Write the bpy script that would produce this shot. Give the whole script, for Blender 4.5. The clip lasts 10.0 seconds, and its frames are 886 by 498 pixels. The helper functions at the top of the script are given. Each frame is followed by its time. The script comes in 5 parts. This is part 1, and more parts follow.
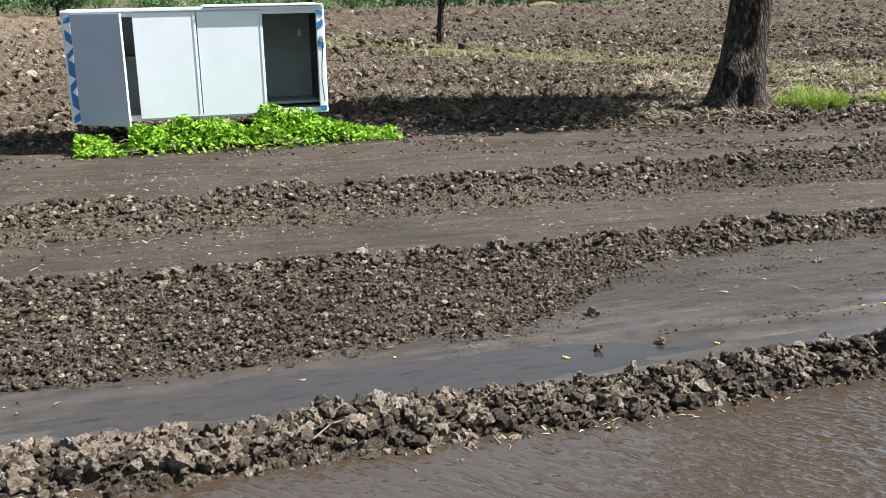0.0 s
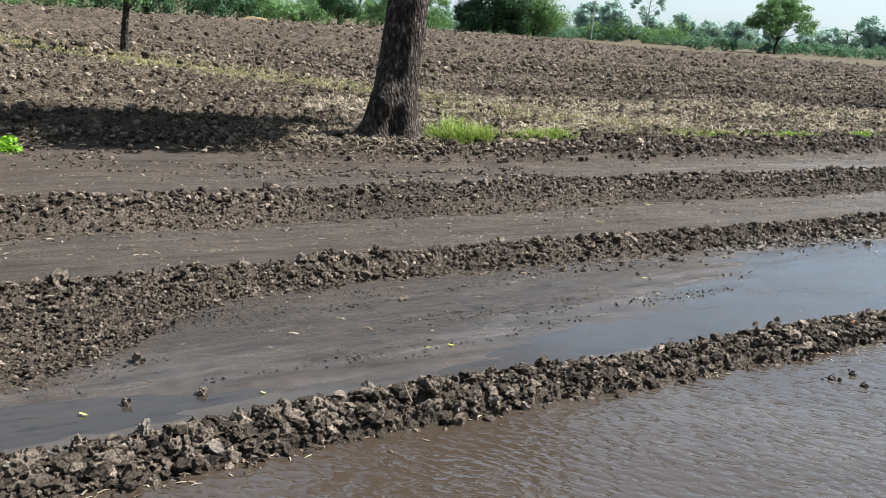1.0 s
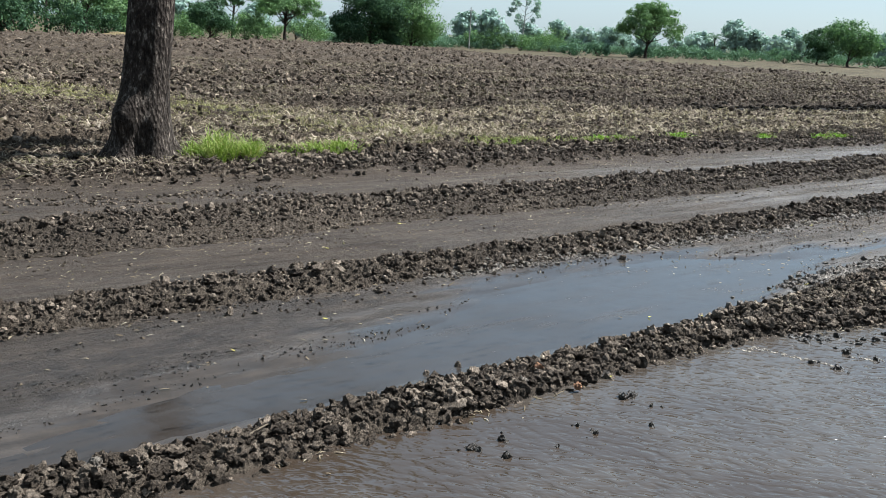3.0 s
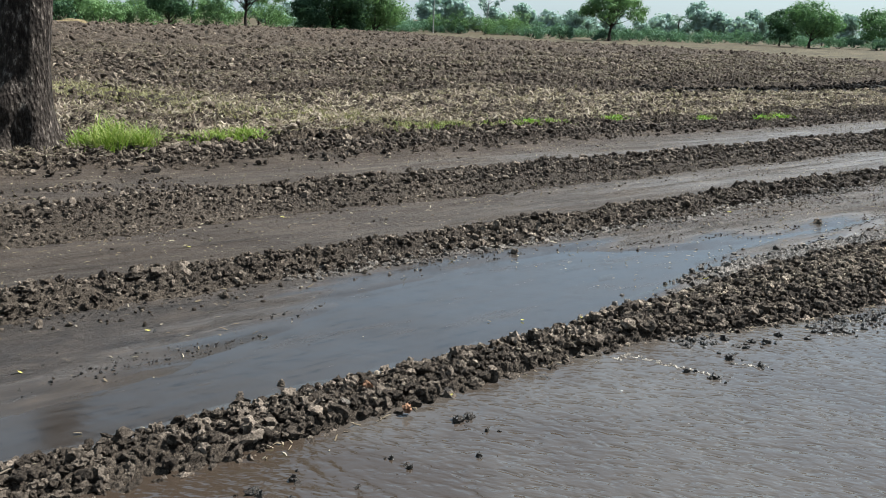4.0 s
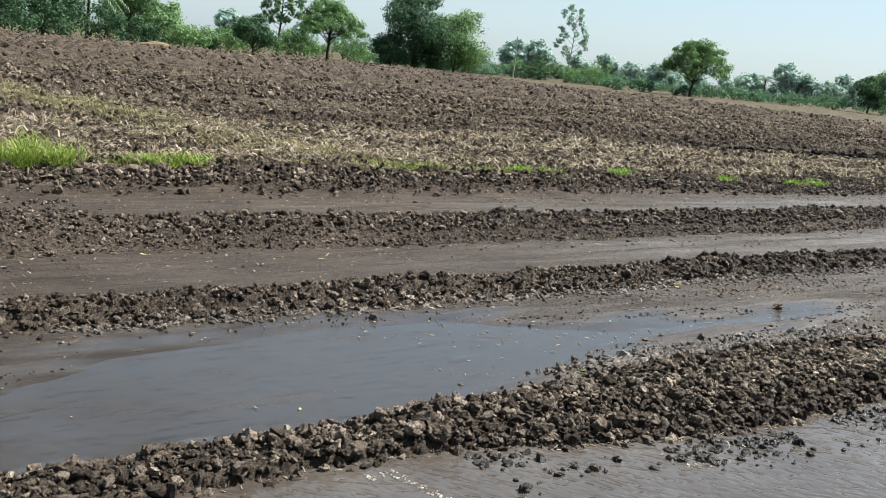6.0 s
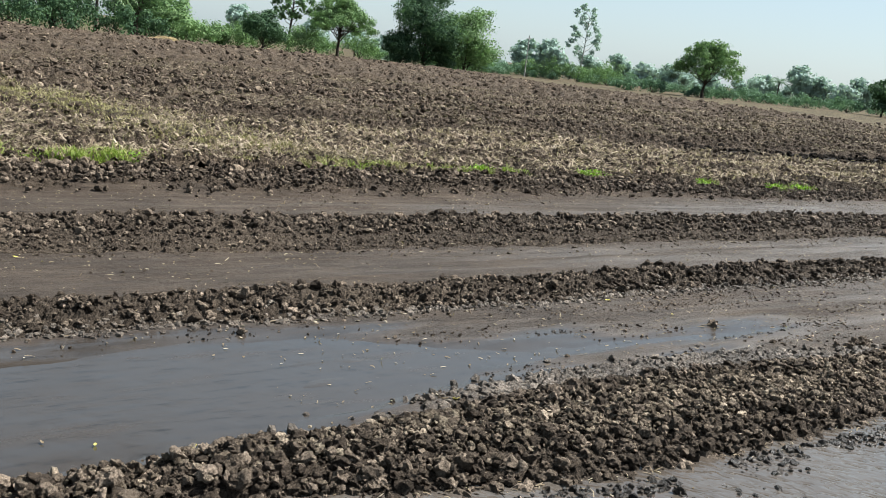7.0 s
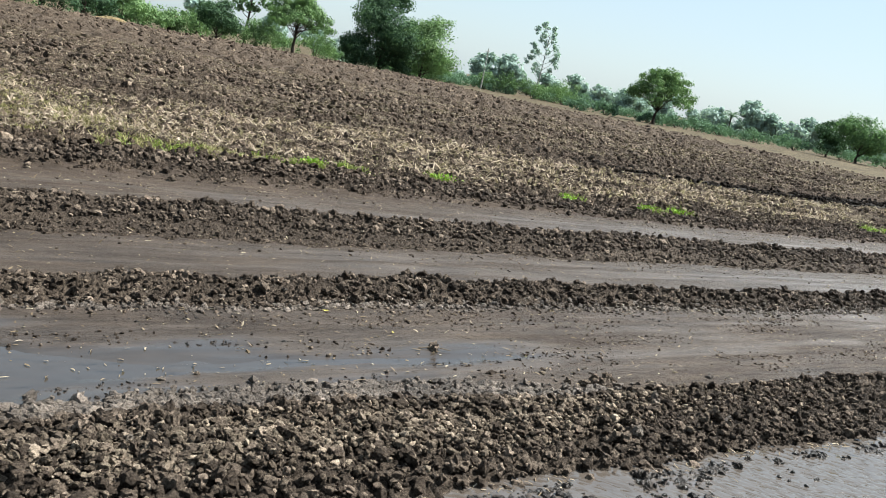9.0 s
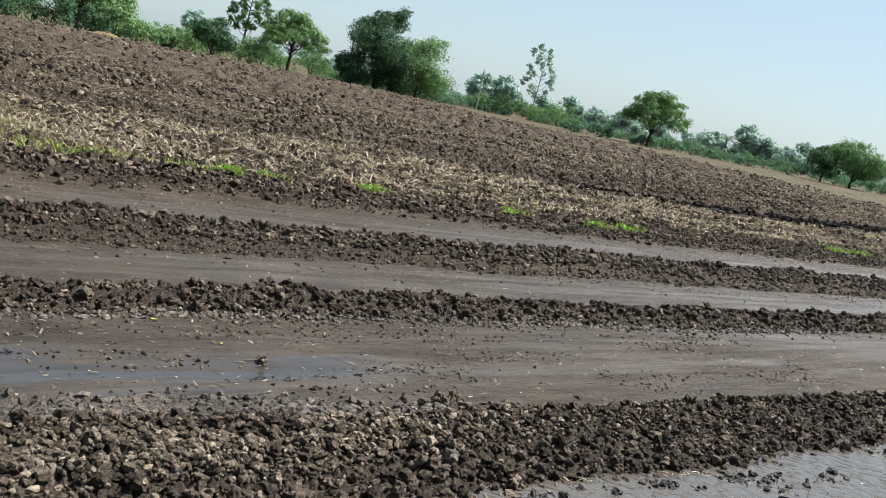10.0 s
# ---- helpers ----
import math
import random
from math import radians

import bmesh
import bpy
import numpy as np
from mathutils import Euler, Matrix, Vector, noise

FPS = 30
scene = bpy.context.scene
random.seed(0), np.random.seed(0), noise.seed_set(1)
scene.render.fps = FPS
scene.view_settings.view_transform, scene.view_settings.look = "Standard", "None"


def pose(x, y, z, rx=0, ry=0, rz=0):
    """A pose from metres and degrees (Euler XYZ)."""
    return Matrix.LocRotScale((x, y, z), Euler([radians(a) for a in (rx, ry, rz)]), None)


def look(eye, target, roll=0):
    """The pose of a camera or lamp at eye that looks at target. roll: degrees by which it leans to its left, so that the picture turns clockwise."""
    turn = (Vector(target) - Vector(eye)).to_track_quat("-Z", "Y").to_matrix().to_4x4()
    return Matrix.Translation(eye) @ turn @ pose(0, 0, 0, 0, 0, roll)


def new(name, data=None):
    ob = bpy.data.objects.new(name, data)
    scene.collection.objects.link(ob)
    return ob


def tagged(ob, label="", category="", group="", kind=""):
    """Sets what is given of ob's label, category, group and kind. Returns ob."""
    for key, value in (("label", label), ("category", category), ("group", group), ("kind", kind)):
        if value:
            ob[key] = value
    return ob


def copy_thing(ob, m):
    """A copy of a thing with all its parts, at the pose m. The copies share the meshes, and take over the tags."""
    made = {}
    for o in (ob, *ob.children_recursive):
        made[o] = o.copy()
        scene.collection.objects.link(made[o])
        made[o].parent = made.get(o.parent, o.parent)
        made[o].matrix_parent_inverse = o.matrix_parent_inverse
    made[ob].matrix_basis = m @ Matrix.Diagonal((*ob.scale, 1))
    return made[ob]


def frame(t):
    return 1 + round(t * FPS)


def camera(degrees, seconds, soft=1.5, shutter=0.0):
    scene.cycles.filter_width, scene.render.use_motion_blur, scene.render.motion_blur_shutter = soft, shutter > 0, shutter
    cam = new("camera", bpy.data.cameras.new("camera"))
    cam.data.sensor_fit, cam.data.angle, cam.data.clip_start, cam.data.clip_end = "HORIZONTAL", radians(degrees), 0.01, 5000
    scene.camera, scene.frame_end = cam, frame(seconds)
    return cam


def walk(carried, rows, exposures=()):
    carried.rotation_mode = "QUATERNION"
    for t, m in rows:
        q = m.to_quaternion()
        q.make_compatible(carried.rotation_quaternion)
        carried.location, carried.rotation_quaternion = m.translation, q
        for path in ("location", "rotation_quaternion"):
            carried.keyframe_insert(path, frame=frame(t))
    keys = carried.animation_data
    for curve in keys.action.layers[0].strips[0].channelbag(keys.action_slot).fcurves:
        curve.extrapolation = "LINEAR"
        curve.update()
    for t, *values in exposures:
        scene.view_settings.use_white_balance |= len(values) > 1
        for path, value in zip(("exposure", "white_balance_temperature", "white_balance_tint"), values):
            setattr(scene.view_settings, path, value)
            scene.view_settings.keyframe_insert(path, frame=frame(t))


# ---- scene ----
import functools

cam = camera(49.4, 10.0, 0.5)
METRES, EYE, TILT, LEAN, TURN = 8.5, 1.497, 5.07, 2.09, -16.1
ROWS = [
    (0.0, 0.0, 0.0, 0.0, 0.39, -20.2, -1.06),
    (0.5, 0.0421, 0.0264, -0.0012, -7.36, -19.37, -5.89),
    (1.0, 0.0864, 0.0304, 0.0033, -15.33, -17.96, -7.5),
    (1.5, 0.1306, 0.037, 0.004, -21.83, -16.49, -7.4),
    (2.0, 0.1755, 0.0495, 0.0057, -21.89, -15.64, -6.73),
    (3.5, 0.3145, 0.1085, 0.0025, -22.76, -17.11, -6.65),
    (4.0, 0.3602, 0.1216, 0.0015, -24.06, -17.15, -6.52),
    (4.5, 0.4022, 0.1289, 0.0057, -23.8, -16.89, -6.6),
    (5.0, 0.4526, 0.1484, 0.0028, -21.98, -16.13, -8.08),
    (5.5, 0.4984, 0.1596, -0.0003, -19.59, -15.41, -9.03),
    (7.0, 0.6415, 0.2111, 0.0036, -17.74, -15.67, -10.14),
    (7.5, 0.6899, 0.2246, 0.0033, -18.01, -15.77, -12.6),
    (8.0, 0.745, 0.2508, 0.0036, -19.53, -15.19, -13.82),
    (8.5, 0.7922, 0.2551, 0.0035, -20.3, -14.37, -12.97),
    (9.0, 0.8384, 0.2564, 0.0052, -19.44, -14.79, -14.94),
    (9.5, 0.8967, 0.2687, 0.0052, -21.17, -14.2, -18.12),
    (10.0, 0.948, 0.2712, 0.0081, -19.38, -13.58, -15.64),
]
walk(cam, [(t, pose(0, 0, EYE, TILT, LEAN, TURN) @ pose(METRES * x, METRES * y, METRES * z, 90 + pitch, roll, yaw)) for t, x, y, z, yaw, pitch, roll in ROWS],
     ((0.0, 2.17, 6140, 8), (0.5, 2.27, 6190, 8), (1.0, 2.13, 6040, 8), (2.0, 1.93, 6000, 7), (3.5, 1.81, 5820, 5), (4.5, 1.89, 6070, 5), (5.0, 1.93, 6050, 7), (5.5, 1.95, 6100, 7), (7.0, 1.89, 6300, 7), (8.0, 1.81, 6300, 7), (9.0, 2.06, 6300, 7), (9.5, 1.78, 6200, 7), (10.0, 1.86, 6200, 7)))

# ---- light ----
SUN_EL, SUN_DIR = radians(50), Vector((0.98, -0.19))
world = bpy.data.worlds.new("World")
scene.world = world
world.use_nodes = True
wn, wl = world.node_tree.nodes, world.node_tree.links
sky = wn.new("ShaderNodeTexSky")
sky.sky_type, sky.sun_disc = "NISHITA", False
sky.sun_elevation, sky.sun_rotation = SUN_EL, math.atan2(SUN_DIR.x, SUN_DIR.y)
sky.air_density, sky.dust_density, sky.ozone_density = 1.0, 1.0, 3.0
haze = wn.new("ShaderNodeMix")
haze.data_type = "RGBA"
haze.inputs[0].default_value = 0.54
haze.inputs[7].default_value = (6.2, 7.35, 8.0, 1)
wl.new(sky.outputs[0], haze.inputs[6])
wl.new(haze.outputs[2], wn["Background"].inputs[0])
wn["Background"].inputs[1].default_value = 0.032
sun = new("sun", bpy.data.lights.new("sun", "SUN"))
sun.data.energy, sun.data.angle, sun.data.color = 5.0, radians(0.6), (1.0, 0.97, 0.93)
d = SUN_DIR.normalized() * math.cos(SUN_EL)
sun.matrix_world = look((40 * d.x, 40 * d.y, 40 * math.sin(SUN_EL)), (0, 0, 0))


# ---- material helpers ----
def material(name, build, **sockets):
    m = bpy.data.materials.new(name)
    m.use_nodes = True
    n = m.node_tree
    b = n.nodes["Principled BSDF"]
    for k, v in sockets.items():
        b.inputs[k.replace("_", " ")].default_value = v
    if build:
        build(n, b)
    return m


def node(n, kind, **values):
    x = n.nodes.new(kind)
    for k, v in values.items():
        x.inputs[k.replace("_", " ")].default_value = v
    return x


def coords(n):
    return n.nodes.new("ShaderNodeNewGeometry").outputs["Position"]


def noise_tex(n, scale, detail=4, rough=0.6, at=None):
    x = node(n, "ShaderNodeTexNoise", Scale=scale, Detail=detail, Roughness=rough)
    n.links.new(at or coords(n), x.inputs["Vector"])
    return x.outputs["Fac"]


def ramp(n, fac, *stops):
    r = n.nodes.new("ShaderNodeValToRGB")
    e = r.color_ramp.elements
    while len(e) < len(stops):
        e.new(0.5)
    for s, (p, c) in zip(e, stops):
        s.position, s.color = p, (c if len(c) == 4 else (*c, 1))
    n.links.new(fac, r.inputs[0])
    return r.outputs[0]


def mix(n, fac, a, b, how="MIX"):
    x = n.nodes.new("ShaderNodeMix")
    x.data_type, x.blend_type = "RGBA", how
    for s, v in ((x.inputs[0], fac), (x.inputs[6], a), (x.inputs[7], b)):
        if isinstance(v, (int, float)):
            s.default_value = v
        elif isinstance(v, tuple):
            s.default_value = (*v, 1)
        else:
            n.links.new(v, s)
    return x.outputs[2]


def calc(n, how, a, b=0.0, clamp=False):
    x = n.nodes.new("ShaderNodeMath")
    x.operation, x.use_clamp = how, clamp
    for s, v in zip(x.inputs, (a, b)):
        if isinstance(v, (int, float)):
            s.default_value = v
        else:
            n.links.new(v, s)
    return x.outputs[0]


def bump(n, b, height, strength, distance):
    x = node(n, "ShaderNodeBump", Strength=strength, Distance=distance)
    n.links.new(height, x.inputs["Height"])
    n.links.new(x.outputs[0], b.inputs["Normal"])


def attribute(n, name):
    a = n.nodes.new("ShaderNodeAttribute")
    a.attribute_name = name
    return a.outputs["Fac"]


def island(n):
    return n.nodes.new("ShaderNodeNewGeometry").outputs["Random Per Island"]


# ---- materials ----
def ground_nodes(n, b):
    wet, tilth, grass = attribute(n, "wet"), attribute(n, "tilth"), attribute(n, "turf")
    film = attribute(n, "film")
    mud = ramp(n, noise_tex(n, 1.3, 6), (0.3, (0.034, 0.0271, 0.0221)), (0.7, (0.065, 0.0523, 0.0426)))
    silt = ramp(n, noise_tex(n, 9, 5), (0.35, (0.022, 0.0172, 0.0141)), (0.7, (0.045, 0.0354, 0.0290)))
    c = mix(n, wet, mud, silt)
    p = n.nodes.new("ShaderNodeMapping")
    p.inputs["Scale"].default_value = (0.7, 6.0, 1)
    n.links.new(coords(n), p.inputs[0])
    streak = ramp(n, noise_tex(n, 2.0, 7, 0.7, p.outputs[0]), (0.32, (0.45, 0.45, 0.46)), (0.5, (0.95, 0.94, 0.92)), (0.68, (1.4, 1.37, 1.32)))
    c = mix(n, 0.8, c, streak, "MULTIPLY")
    grit = ramp(n, noise_tex(n, 160, 3), (0.3, (0.5, 0.5, 0.5)), (0.62, (1.2, 1.17, 1.13)))
    c = mix(n, 1.0, c, grit, "MULTIPLY")
    soil = ramp(n, noise_tex(n, 7, 8, 0.75), (0.3, (0.0112, 0.00824, 0.00608)), (0.5, (0.032, 0.024, 0.018)), (0.7, (0.104, 0.0816, 0.0592)))
    patch = ramp(n, noise_tex(n, 2.2, 6, 0.75), (0.38, (0.45, 0.44, 0.43)), (0.62, (1.5, 1.45, 1.38)))
    soil = mix(n, 1.0, soil, patch, "MULTIPLY")
    heap = ramp(n, noise_tex(n, 30, 4), (0.3, (0.0192, 0.01504, 0.01168)), (0.7, (0.0496, 0.0392, 0.0308)))
    soil = mix(n, attribute(n, "heap"), soil, heap)
    # Darkest soil, mixed in along the furrow line.
    darkest_soil = ramp(n, noise_tex(n, 5, 6, 0.7), (0.35, (0.0048, 0.00368, 0.00288)), (0.7, (0.016, 0.0124, 0.0096)))
    c = mix(n, attribute(n, "soil_tone"), mix(n, tilth, c, soil), darkest_soil)
    turf = mix(n, 1.0, ramp(n, noise_tex(n, 1.2, 9, 0.75), (0.35, (0.032, 0.0264, 0.016)), (0.65, (0.084, 0.0696, 0.044))), ramp(n, noise_tex(n, 0.25, 7, 0.75), (0.38, (0.5, 0.5, 0.45)), (0.6, (1.2, 1.15, 1.1))), "MULTIPLY")
    c = mix(n, grass, c, turf)
    c = mix(n, calc(n, "MULTIPLY", film, 0.85), c, mix(n, 0.7, (0.024, 0.02016, 0.0176), streak, "MULTIPLY"))
    n.links.new(c, b.inputs["Base Color"])
    sheen = ramp(n, noise_tex(n, 2.2, 5, 0.6, p.outputs[0]), (0.35, (0.36, 0.36, 0.36)), (0.65, (0.62, 0.62, 0.62)))
    dry = calc(n, "SUBTRACT", 1.0, wet)
    r = calc(n, "ADD", calc(n, "MULTIPLY", sheen, wet), calc(n, "MULTIPLY", dry, 0.85))
    r = mix(n, film, r, (0.16, 0.16, 0.16))
    n.links.new(r, b.inputs["Roughness"])
    n.links.new(calc(n, "ADD", calc(n, "MULTIPLY", film, 0.34), calc(n, "ADD", calc(n, "MULTIPLY", wet, 0.11), 0.06)), b.inputs["Specular IOR Level"])
    flow = noise_tex(n, 2.5, 8, 0.75, p.outputs[0])
    h = calc(n, "ADD", calc(n, "ADD", calc(n, "MULTIPLY", noise_tex(n, 45, 5), 0.5), calc(n, "MULTIPLY", flow, 2.5)), calc(n, "MULTIPLY", calc(n, "MULTIPLY", noise_tex(n, 8, 8, 0.75), tilth), 4.0))
    h = calc(n, "MULTIPLY", calc(n, "SUBTRACT", h, 1.5), calc(n, "MAXIMUM", calc(n, "SUBTRACT", 1.0, calc(n, "MULTIPLY", film, 2.4)), 0.04))
    bump(n, b, h, 1.0, 0.018)


def clod_nodes(dark, light):
    def build(n, b):
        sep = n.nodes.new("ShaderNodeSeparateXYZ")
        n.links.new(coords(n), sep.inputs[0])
        # Tone falls along x, broken up by noise.
        soil_tone = ramp(n, calc(n, "ADD", calc(n, "MULTIPLY", sep.outputs[0], 0.02), noise_tex(n, 0.7, 4)), (0.44, (1.45, 1.43, 1.40)), (0.60, (1.18, 1.17, 1.15)), (0.74, (1.13, 1.12, 1.10)), (0.86, (0.80, 0.79, 0.78)))
        mid = tuple(0.7 * u + 0.3 * v for u, v in zip(dark, light))
        c = ramp(n, island(n), (0.0, tuple(0.8 * v for v in dark)), (0.4, dark), (0.65, mid), (0.92, light), (1.0, tuple(1.5 * v for v in light)))
        g = ramp(n, noise_tex(n, 85, 6, 0.75), (0.34, (0.35, 0.34, 0.33)), (0.5, (0.9, 0.89, 0.88)), (0.66, (1.5, 1.45, 1.4)))
        c = mix(n, 1.0, mix(n, 1.0, c, g, "MULTIPLY"), soil_tone, "MULTIPLY")
        n.links.new(c, b.inputs["Base Color"])
        bump(n, b, noise_tex(n, 110, 8, 0.8), 1.0, 0.03)
    return build


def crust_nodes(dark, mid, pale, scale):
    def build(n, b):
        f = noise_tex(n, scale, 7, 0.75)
        # Dark mottles put part of the shade between crumbs into the colour.
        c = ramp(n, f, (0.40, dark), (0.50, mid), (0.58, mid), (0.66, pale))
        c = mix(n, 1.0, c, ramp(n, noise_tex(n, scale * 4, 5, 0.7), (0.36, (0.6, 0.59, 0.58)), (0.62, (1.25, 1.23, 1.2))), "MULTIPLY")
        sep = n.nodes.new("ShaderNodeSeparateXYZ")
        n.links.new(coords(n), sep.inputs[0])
        # Darker along x up to 14, with noise.
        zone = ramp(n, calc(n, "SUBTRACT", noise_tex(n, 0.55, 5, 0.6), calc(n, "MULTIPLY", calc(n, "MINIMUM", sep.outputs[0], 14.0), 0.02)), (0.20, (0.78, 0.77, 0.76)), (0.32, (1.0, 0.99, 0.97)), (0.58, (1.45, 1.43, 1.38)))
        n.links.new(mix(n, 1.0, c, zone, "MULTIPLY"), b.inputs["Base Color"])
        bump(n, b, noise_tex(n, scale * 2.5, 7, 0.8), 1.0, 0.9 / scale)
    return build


def leaf_nodes(*shades):
    def build(n, b):
        c = ramp(n, island(n), *((i / max(1, len(shades) - 1), s) for i, s in enumerate(shades)))
        n.links.new(c, b.inputs["Base Color"])
        t = n.nodes.new("ShaderNodeBsdfTranslucent")
        n.links.new(mix(n, 1.0, c, (1.0, 1.15, 0.75), "MULTIPLY"), t.inputs[0])
        m = node(n, "ShaderNodeMixShader", Fac=0.28)
        n.links.new(b.outputs[0], m.inputs[1])
        n.links.new(t.outputs[0], m.inputs[2])
        n.links.new(m.outputs[0], n.nodes["Material Output"].inputs[0])
    return build


def bark_nodes(n, b):
    p = n.nodes.new("ShaderNodeMapping")
    p.inputs["Scale"].default_value = (1, 1, 0.45)
    n.links.new(coords(n), p.inputs[0])
    v = node(n, "ShaderNodeTexVoronoi", Scale=34)
    n.links.new(p.outputs[0], v.inputs["Vector"])
    f = noise_tex(n, 22, 8, 0.75, p.outputs[0])
    c = ramp(n, f, (0.40, (0.0112, 0.0084, 0.0068)), (0.55, (0.0368, 0.0288, 0.0232)), (0.68, (0.216, 0.18, 0.148)))
    n.links.new(c, b.inputs["Base Color"])
    bump(n, b, calc(n, "ADD", v.outputs["Distance"], f), 1.0, 0.03)


def water_nodes(amount, size, shallow, deep, centre, silty=False):
    def build(n, b):
        # Tone shifts along x: part silt, part sky reflection put into the colour.
        tone_mix = noise_tex(n, 0.9, 4)
        sep = n.nodes.new("ShaderNodeSeparateXYZ")
        n.links.new(coords(n), sep.inputs[0])
        tone_mix = calc(n, "ADD", tone_mix, calc(n, "MULTIPLY", calc(n, "SUBTRACT", sep.outputs[0], centre), 0.12 if silty else 0.045))
        # shallow and deep are the two end tones along x.
        c = ramp(n, tone_mix, (0.35, shallow), (0.7, deep))
        if silty:
            q = n.nodes.new("ShaderNodeMapping")
            q.inputs["Rotation"].default_value = (0, 0, radians(-8))
            q.inputs["Scale"].default_value = (0.7, 3.6, 1)
            n.links.new(coords(n), q.inputs[0])
            drift = noise_tex(n, 1.6, 9, 0.75, q.outputs[0])
            f = ramp(n, drift, (0.36, (0, 0, 0)), (0.66, (0.9, 0.9, 0.9)))
            c = mix(n, f, c, (0.0272, 0.0216, 0.0176))
            speck = ramp(n, noise_tex(n, 7.0, 8, 0.8, q.outputs[0]), (0.36, (0.35, 0.34, 0.33)), (0.48, (1, 1, 1)))
            c = mix(n, 1.0, c, speck, "MULTIPLY")
            n.links.new(calc(n, "ADD", calc(n, "MULTIPLY", f, 0.26), 0.08), b.inputs["Roughness"])
            n.links.new(calc(n, "SUBTRACT", ramp(n, tone_mix, (0.35, (0.36, 0.36, 0.36)), (0.75, (0.76, 0.76, 0.76))), calc(n, "MULTIPLY", f, 0.26)), b.inputs["Specular IOR Level"])
        n.links.new(c, b.inputs["Base Color"])
        if not amount:
            return
        p = n.nodes.new("ShaderNodeMapping")
        p.inputs["Scale"].default_value = (1.15, 2.0, 1)
        wind = n.nodes.new("ShaderNodeMapping")
        wind.inputs["Rotation"].default_value = (0, 0, radians(53))
        n.links.new(coords(n), wind.inputs[0])
        n.links.new(wind.outputs[0], p.inputs[0])
        bend = node(n, "ShaderNodeTexNoise", Scale=3.0, Detail=2)
        n.links.new(p.outputs[0], bend.inputs["Vector"])
        at = mix(n, 0.12, p.outputs[0], bend.outputs["Color"], "ADD")
        swell = noise_tex(n, size, 1.5, 0.4, at)
        crest = calc(n, "ABSOLUTE", calc(n, "SUBTRACT", swell, 0.5))
        small = noise_tex(n, size * 2.1, 1, 0.5, at)
        a = calc(n, "ADD", calc(n, "SUBTRACT", swell, calc(n, "MULTIPLY", crest, 0.5)), calc(n, "MULTIPLY", small, 0.16))
        calm = ramp(n, noise_tex(n, 0.9, 3), (0.34, (0.35, 0.35, 0.35)), (0.52, (1, 1, 1)))
        bump(n, b, calc(n, "MULTIPLY", a, calm), 1.0, amount)
    return build


def paint_nodes(colour, dirt):
    def build(n, b):
        f = ramp(n, noise_tex(n, 3, 6), (0.4, (0, 0, 0)), (0.85, (1, 1, 1)))
        n.links.new(mix(n, calc(n, "MULTIPLY", f, 0.6), colour, dirt), b.inputs["Base Color"])
        bump(n, b, noise_tex(n, 5, 2), 0.1, 0.01)
    return build


M_GROUND = material("ground_soil", ground_nodes)
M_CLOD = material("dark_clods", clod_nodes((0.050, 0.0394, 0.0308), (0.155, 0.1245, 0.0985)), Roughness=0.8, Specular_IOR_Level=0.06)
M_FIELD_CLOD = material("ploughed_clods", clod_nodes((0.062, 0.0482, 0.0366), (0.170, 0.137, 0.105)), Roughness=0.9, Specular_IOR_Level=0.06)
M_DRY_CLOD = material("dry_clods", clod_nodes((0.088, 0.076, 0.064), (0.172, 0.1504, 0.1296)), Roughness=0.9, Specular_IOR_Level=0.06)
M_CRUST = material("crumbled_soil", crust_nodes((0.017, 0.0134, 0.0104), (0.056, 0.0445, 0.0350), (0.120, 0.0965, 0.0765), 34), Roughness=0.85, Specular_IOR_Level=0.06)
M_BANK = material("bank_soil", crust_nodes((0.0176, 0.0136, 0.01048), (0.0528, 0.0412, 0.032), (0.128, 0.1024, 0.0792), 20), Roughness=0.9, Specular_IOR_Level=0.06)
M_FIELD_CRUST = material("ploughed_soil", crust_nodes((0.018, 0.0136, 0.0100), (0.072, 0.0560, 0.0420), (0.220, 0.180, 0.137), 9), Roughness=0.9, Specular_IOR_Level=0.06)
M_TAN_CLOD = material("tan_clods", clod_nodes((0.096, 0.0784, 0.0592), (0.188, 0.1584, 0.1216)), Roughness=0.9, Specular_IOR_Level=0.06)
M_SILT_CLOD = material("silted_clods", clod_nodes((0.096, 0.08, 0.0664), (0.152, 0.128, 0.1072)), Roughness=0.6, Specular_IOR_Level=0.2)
M_DARKEST_CLOD = material("darkest_clods", clod_nodes((0.008, 0.00624, 0.0048), (0.024, 0.01856, 0.01424)), Roughness=0.9, Specular_IOR_Level=0.04)
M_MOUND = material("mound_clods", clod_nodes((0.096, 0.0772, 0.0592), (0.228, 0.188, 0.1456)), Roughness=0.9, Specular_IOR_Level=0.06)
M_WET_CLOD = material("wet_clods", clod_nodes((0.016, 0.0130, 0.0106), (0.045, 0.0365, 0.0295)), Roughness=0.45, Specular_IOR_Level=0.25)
M_STRAW = material("straw", leaf_nodes((0.088, 0.067, 0.048), (0.150, 0.120, 0.088), (0.255, 0.214, 0.166)), Roughness=0.8, Specular_IOR_Level=0.06)
M_FLAKE = material("straw_flakes", leaf_nodes((0.10, 0.074, 0.054), (0.19, 0.148, 0.112), (0.33, 0.272, 0.215)), Roughness=0.85, Specular_IOR_Level=0.05)
M_LITTER = material("litter", leaf_nodes((0.21, 0.172, 0.122), (0.11, 0.083, 0.054), (0.16, 0.125, 0.085), (0.34, 0.295, 0.225)), Roughness=0.7, Specular_IOR_Level=0.06)
